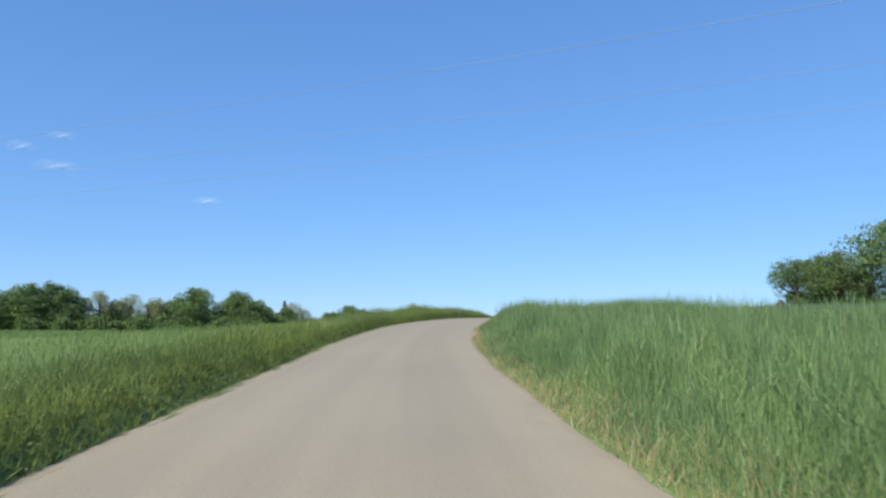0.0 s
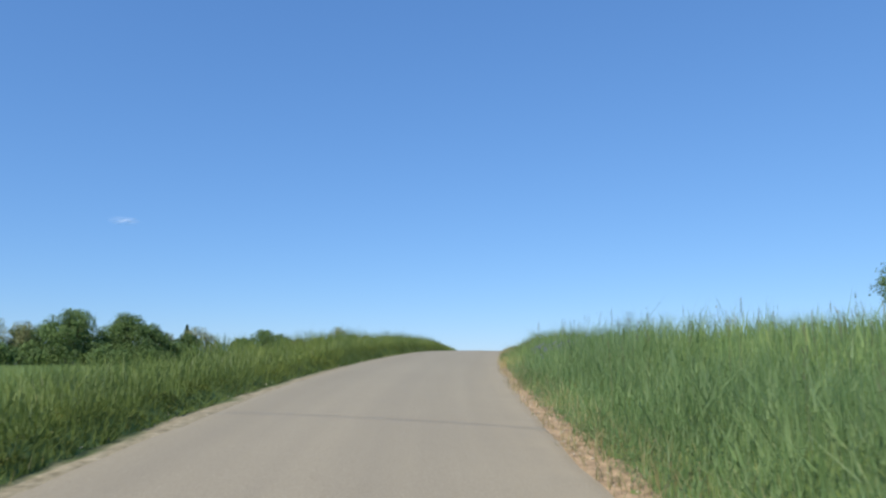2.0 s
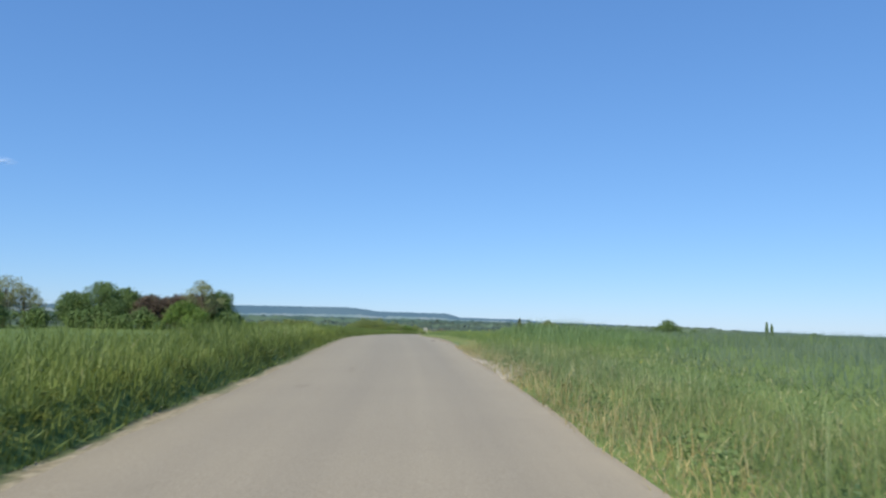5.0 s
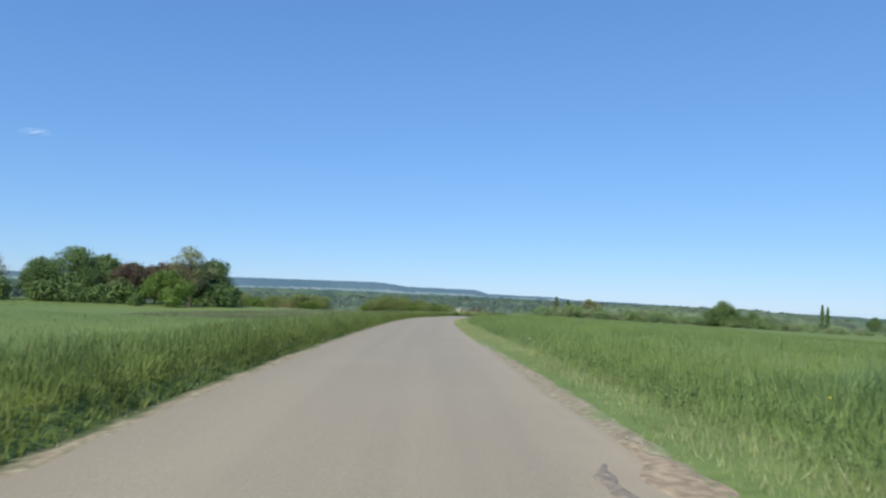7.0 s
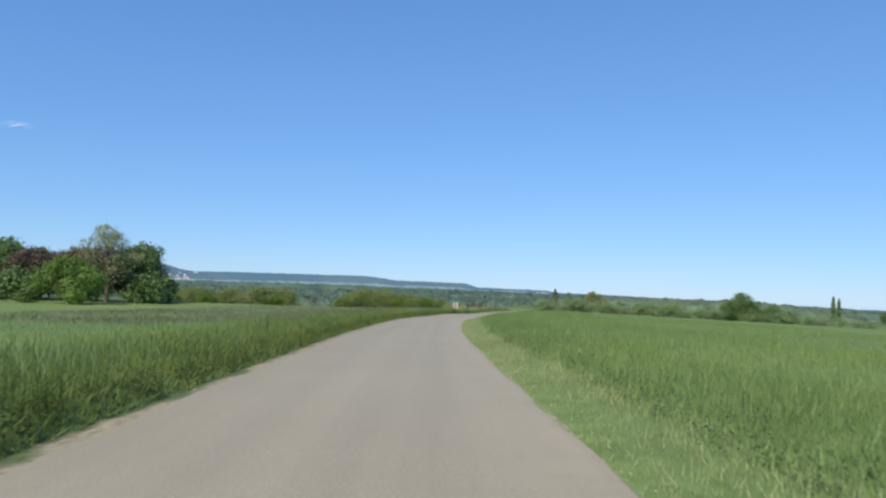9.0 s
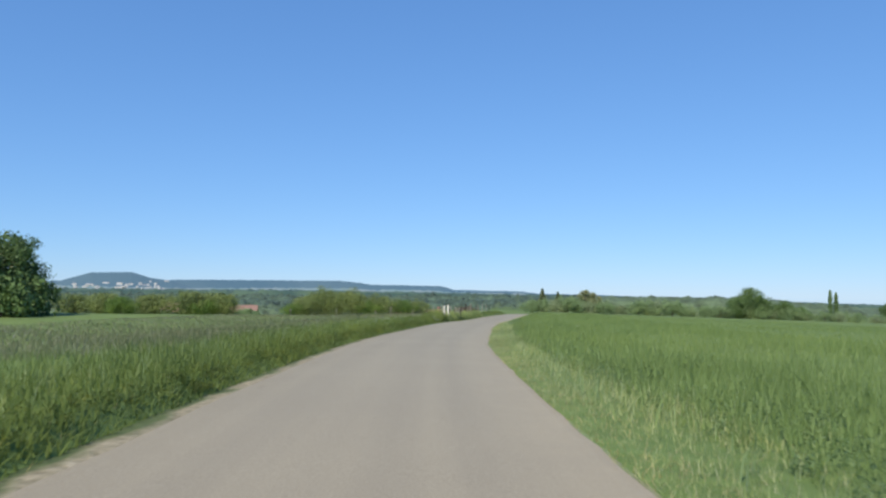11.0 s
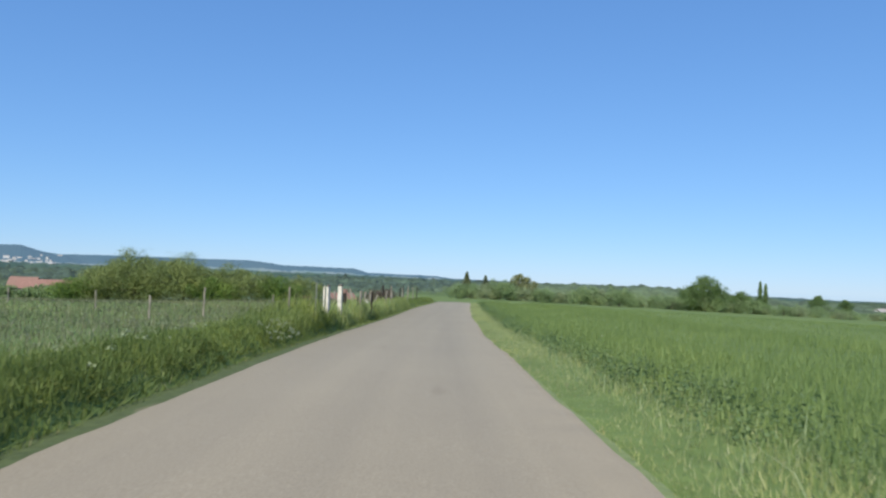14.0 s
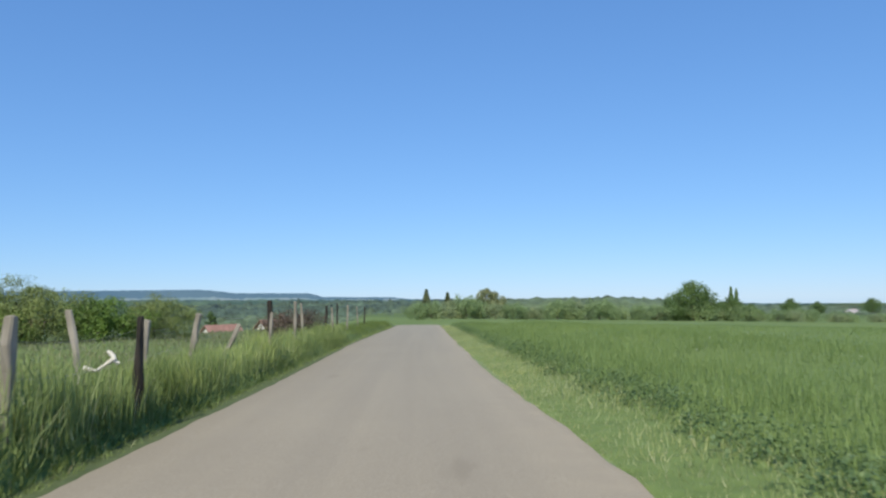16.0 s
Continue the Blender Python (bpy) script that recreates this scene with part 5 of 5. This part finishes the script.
# ---- overhead line ----
def overhead_line():
    line = new("overhead_line")
    across = Vector((1, -0.26, 0)).normalized()
    for y0, zt in ((21.8, 10.45), (27.0, 10.45), (32.0, 10.45)):
        mid = Vector((-4, y0, zt))
        pts = [mid + across * w - Vector((0, 0, 1.0 - 1.0 * (w / 55) ** 2)) * 0.6 for w in np.linspace(-55, 55, 23)]
        V, F = tube([tuple(p) for p in pts], [0.0083] * len(pts), 6)
        mesh_ob("cable", V, [F], M_CABLE, line, smooth=True)
    for w in (-55, 55):
        for y0 in (21.8, 27.0, 32.0):
            p = Vector((-4, y0, 10.45)) + across * w
            z0 = float(ground_z(p.x, p.y))
            V, F = tube([(p.x, p.y, z0 - 0.3), (p.x, p.y, 10.6)], [0.15, 0.1], 9)
            mesh_ob("pole", V, [F], M_POST_DARK, line, smooth=True)
    tagged(line, "three thin dark overhead cables crossing above the lane", "power line")


overhead_line()


# ---- old fence ----
def post_bm(w, d, h, bevel=0.012, taper=0.0, jag=0.0, seed=1):
    r_ = random.Random(seed)
    bm = bmesh.new()
    bmesh.ops.create_cube(bm, size=1.0)
    bmesh.ops.subdivide_edges(bm, edges=[e_ for e_ in bm.edges if abs(e_.verts[0].co.z - e_.verts[1].co.z) > 0.5], cuts=4)
    for v in bm.verts:
        k = 1 - taper * (v.co.z + 0.5)
        v.co = Vector((v.co.x * w * k + r_.gauss(0, jag), v.co.y * d * k + r_.gauss(0, jag), (v.co.z + 0.5) * h + (r_.gauss(0, jag * 3) if v.co.z > 0.4 else 0)))
    sharp = [e_ for e_ in bm.edges if e_.calc_face_angle(0) > 0.7]
    bmesh.ops.bevel(bm, geom=sharp, offset=bevel, segments=1, affect="EDGES")
    return bm


def fence_post(name, x, y, top, w, material, label, lean=(0, 0), jag=0.004, cap=False, turn=-13.0, deep=None):
    p = new(name)
    z0 = float(ground_z(x, y))
    h = top - z0
    p.matrix_basis = pose(x, y, z0 - 0.15, lean[0], lean[1], turn)
    deep = deep or w
    part("post", post_bm(w, deep, h + 0.15, min(0.012, w * 0.15), 0.06 if w < 0.15 else 0.02, jag, int(abs(x * 100 + y * 10))), material, p)
    if cap:
        c = post_bm(w * 1.04, deep * 1.04, 0.05, 0.01, 0.0, 0.004, 5)
        bmesh.ops.translate(c, vec=(0, 0, h + 0.12), verts=c.verts)
        part("cap", c, M_LICHEN, p, "chipped concrete cap dark with lichen")
    return tagged(p, label, "fence post", "posts of the old fence")


fence_post("gate_post", -1.87, 195.65, 2.87, 0.145, M_CONCRETE, "thick limewashed concrete gate post with dark chipped cap and rusty stains", jag=0.004, cap=True, turn=-16.0, deep=0.17)
fence_post("gate_post", -2.45, 192.98, 2.87, 0.045, M_CONCRETE, "slim limewashed concrete post standing close to its twin", turn=-16.0, deep=0.09)
fence_post("gate_post", -2.34, 192.95, 2.88, 0.085, M_CONCRETE, "limewashed concrete gate post with dark worn cap", jag=0.004, cap=True, turn=-16.0, deep=0.2)


def steel_post():
    """End post of the wire with its slanting brace."""
    x, y = -2.7, 191.3
    z0 = float(ground_z(x, y))
    p = new("fence_end_post")
    p.matrix_basis = pose(x, y, z0, 0, 0, -13)
    part("post", post_bm(0.032, 0.032, 3.0 - z0, 0.005, 0.0, 0.002, 3), M_RUST, p)
    V, F = tube([(-0.01, 0, 2.6 - z0), (-0.13, -0.05, 2.35 - z0), (-0.36, -0.13, -0.1)], [0.018] * 3, 6)
    mesh_ob("brace", V, [F], M_RUST, p, smooth=True)
    tagged(p, "grey-green steel end post with a slanting brace in the grass", "fence post", "posts of the old fence")


steel_post()
fence_post("fence_post", -3.23, 191.0, 2.66, 0.03, M_POST_DARK, "thin dark wooden stake")
fence_post("fence_post", -3.38, 190.0, 2.86, 0.04, M_POST, "slim pale weathered wooden post")
fence_post("fence_post", -1.56, 198.6, 2.58, 0.095, M_POST_DARK, "thick dark rotten wooden post with split top", jag=0.016)
fence_post("fence_post", -1.95, 198.45, 2.6, 0.05, M_POST, "grey weathered wooden post", jag=0.01)
fence_post("fence_post", -1.7, 197.7, 2.68, 0.04, M_POST_DARK, "thin dark wooden stake")
fence_post("fence_post", -1.0, 199.77, 2.4, 0.03, M_POST_DARK, "thin dark wooden stake")
fence_post("fence_post", -2.05, 200.0, 2.35, 0.03, M_POST_DARK, "thin dark wooden stake")
fence_post("fence_post", -0.86, 200.5, 2.61, 0.085, M_POST, "grey weathered wooden post", (0, 1), 0.008)
fence_post("fence_post", -0.85, 203.05, 2.74, 0.07, M_POST, "leaning pale weathered wooden post", (-14, -17), 0.008)
fence_post("fence_post", -0.25, 202.6, 2.54, 0.085, M_POST_DARK, "dark rotten wooden post with split top", (0, 2), 0.01)
fence_post("fence_post", -0.42, 204.2, 2.50, 0.065, M_POST, "grey weathered wooden post", (0, 3), 0.008)
fence_post("fence_post", -0.1, 206.4, 2.56, 0.08, M_POST, "leaning weathered wooden post", (0, 10), 0.008)
fence_post("fence_post", 0.25, 209.0, 2.36, 0.08, M_POST, "strongly leaning weathered wooden post", (0, 24), 0.008)
fence_post("fence_post", 1.2, 210.5, 2.48, 0.06, M_POST, "thin pale weathered wooden post", (0, 4), 0.006)
fence_post("fence_post", 1.28, 212.2, 2.74, 0.10, M_POST_DARK, "dark rotten wooden post", (0, -2), 0.01)
fence_post("fence_post", 1.92, 214.2, 2.73, 0.07, M_POST, "grey weathered wooden post", (0, 1), 0.006)
fence_post("fence_post", 2.28, 216.5, 2.66, 0.07, M_POST, "grey weathered wooden post", (0, -3), 0.006)
fence_post("fence_post", 3.35, 221.5, 2.56, 0.08, M_POST_DARK, "dark rotten wooden post", (0, 2), 0.01)
fence_post("fence_post", 3.8, 223.0, 2.46, 0.07, M_POST, "grey weathered wooden post", (2, -3), 0.006)
for i_, (s_, d_, h_) in enumerate(((229, -3.7, 1.35), (233, -3.7, 1.3), (238, -3.6, 1.25), (243, -3.7, 1.3))):
    x_, y_ = (float(v) for v in on_road(s_, d_))
    fence_post("fence_post", x_, y_, float(ground_z(x_, y_)) + h_, 0.07 + 0.02 * (i_ % 2), M_POST if i_ % 3 else M_POST_DARK, "weathered wooden post of the old fence", (2 * math.sin(i_), 3 * math.sin(i_ * 2.3)), 0.008)
for x_, y_, h_ in ((-6.75, 199.6, 1.1), (-8.0, 196.3, 0.8), (-12.0, 205.0, 0.75), (-4.6, 207.0, 0.85), (-17.0, 209.0, 0.7)):
    fence_post("meadow_post", x_, y_, float(ground_z(x_, y_)) + h_, 0.06, M_POST, "thin grey wooden post in the meadow", (1.5 * math.sin(x_), 2 * math.cos(y_)), 0.006)


def fence_wire():
    """Sagging wires and a sheet of knotted netting between the old posts."""
    ob = new("fence_wire")
    run = [(-2.72, 191.3), (-2.41, 192.95), (-1.88, 195.65), (-1.56, 198.6), (-0.86, 200.5), (-0.25, 202.6), (-0.1, 206.4), (0.25, 209.0), (1.28, 212.2), (1.92, 214.2), (2.28, 216.5), (3.35, 221.5)]
    for k in (2.12, 2.42):
        for (x0, y0), (x1, y1) in zip(run[:-1], run[1:]):
            pts = []
            for u in np.linspace(0, 1, 6):
                x, y = x0 + (x1 - x0) * u, y0 + (y1 - y0) * u
                pts.append((x, y, k - 0.06 * 4 * u * (1 - u)))
            V, F = tube(pts, [0.0012] * 6, 4)
            mesh_ob("wire", V, [F], M_WIRE, ob)
    tagged(ob, "sagging rusty wire between the old fence posts", "wire fence")


fence_wire()


def driftwood():
    log = new("bleached_branch")
    z0 = float(ground_z(-0.55, 202.4))
    log.matrix_basis = pose(-0.55, 202.4, z0, 0, 0, 0)
    up = 2.03 - z0
    V, F = tube([(-0.19, 0, up - 0.04), (-0.16, 0.01, up + 0.01), (-0.11, 0.0, up - 0.01), (-0.05, 0.0, up - 0.02), (0.02, 0.02, up + 0.03), (0.08, 0.02, up + 0.07), (0.12, 0.0, up + 0.1)],
                [0.02, 0.034, 0.026, 0.016, 0.017, 0.024, 0.028], 8)
    mesh_ob("limb", V, [F], M_BLEACHED, log, smooth=True)
    V, F = tube([(0.12, 0.0, up + 0.09), (0.11, 0.0, up + 0.13), (0.08, 0.01, up + 0.16), (0.05, 0.01, up + 0.18)], [0.028, 0.026, 0.026, 0.018], 7)
    mesh_ob("knuckle", V, [F], M_BLEACHED, log, smooth=True)
    V, F = tube([(0.11, 0.0, up + 0.09), (0.14, 0.02, up + 0.06), (0.17, 0.02, up + 0.05)], [0.02, 0.022, 0.014], 7)
    mesh_ob("fork", V, [F], M_BLEACHED, log, smooth=True)
    V, F = tube([(-0.17, 0, up), (-0.2, -0.02, up - 0.12), (-0.2, -0.02, -0.1)], [0.03, 0.025, 0.02], 7)
    mesh_ob("stub", V, [F], M_BLEACHED, log, smooth=True)
    tagged(log, "bleached broken branch caught in the old fence", "branch")


driftwood()


# ---- pale mouth of a field track ----
def track_mouth():
    s = np.arange(72.0, 78.2, 0.3)
    u = np.linspace(0, 1, 6)
    reach = 0.22 + 0.9 * np.exp(-((s - 75) / 1.7) ** 2) + 0.08 * np.sin(s * 5)
    D = RIGHT - 0.1 + (reach[:, None] + 0.1) * u[None, :]
    lift = 0.012 + 0.008 * np.sin(D * 9)
    lift[:, 0] = lift[:, -1] = lift[0] = lift[-1] = -0.12
    ribbon("field_track", s, D, lift, M_MOUTH, "pale stony mouth of a field track at the lane", "track")


track_mouth()


# ---- broken edge of the lane with washed-out earth ----
def broken_edge():
    s = np.arange(87.9, 91.0, 0.1)
    u = np.linspace(0, 1, 8)
    bulge = np.exp(-((s - 89.4) / 0.8) ** 2)
    inner = RIGHT + 0.08 - 0.3 * bulge + 0.03 * np.sin(s * 7)
    outer = RIGHT + 0.12 + 0.28 * bulge + 0.04 * np.sin(s * 9 + 1)
    D = inner[:, None] * (1 - u) + outer[:, None] * u
    X, Y = on_road(s[:, None], D)
    lift = 0.035 * (1 - ((2 * D - LEFT - RIGHT) / (RIGHT - LEFT)) ** 2).clip(0, 1) + 0.012 + 0.005 * np.sin(D * 21) * np.sin(s * 11)[:, None]
    lift = np.maximum(lift, ground_z(X, Y) - np.interp(s, S, RZ)[:, None] + 0.012)
    lift[:, 0] -= 0.03
    lift[:, -1] -= 0.05
    lift[0], lift[-1] = lift[0] - 0.04, lift[-1] - 0.04
    ribbon("washed_out_earth", s, D, lift, M_WASH, "bare brown earth washed over the broken edge of the lane", "soil")
    s = np.arange(88.75, 89.95, 0.08)
    mid = 1.29 - 0.12 * np.sin((s - 88.75) * 2.6)
    half = 0.085 * np.sin(np.pi * (s - 88.7) / 1.3).clip(0.05, 1) * (1 + 0.25 * np.sin(s * 13))
    D = mid[:, None] + half[:, None] * np.linspace(-1, 1, 6)[None, :]
    lift = 0.035 * (1 - ((2 * D - LEFT - RIGHT) / (RIGHT - LEFT)) ** 2) + 0.012 + 0.008 * np.sin(D * 40 + s[:, None] * 17)
    lift[:, 0] -= 0.02
    lift[:, -1] -= 0.02
    lift[0], lift[-1] = lift[0] - 0.03, lift[-1] - 0.03
    ribbon("patch", s, D, lift, M_TAR, "dark crumbling tar patch at the edge of the lane", "road")


broken_edge()
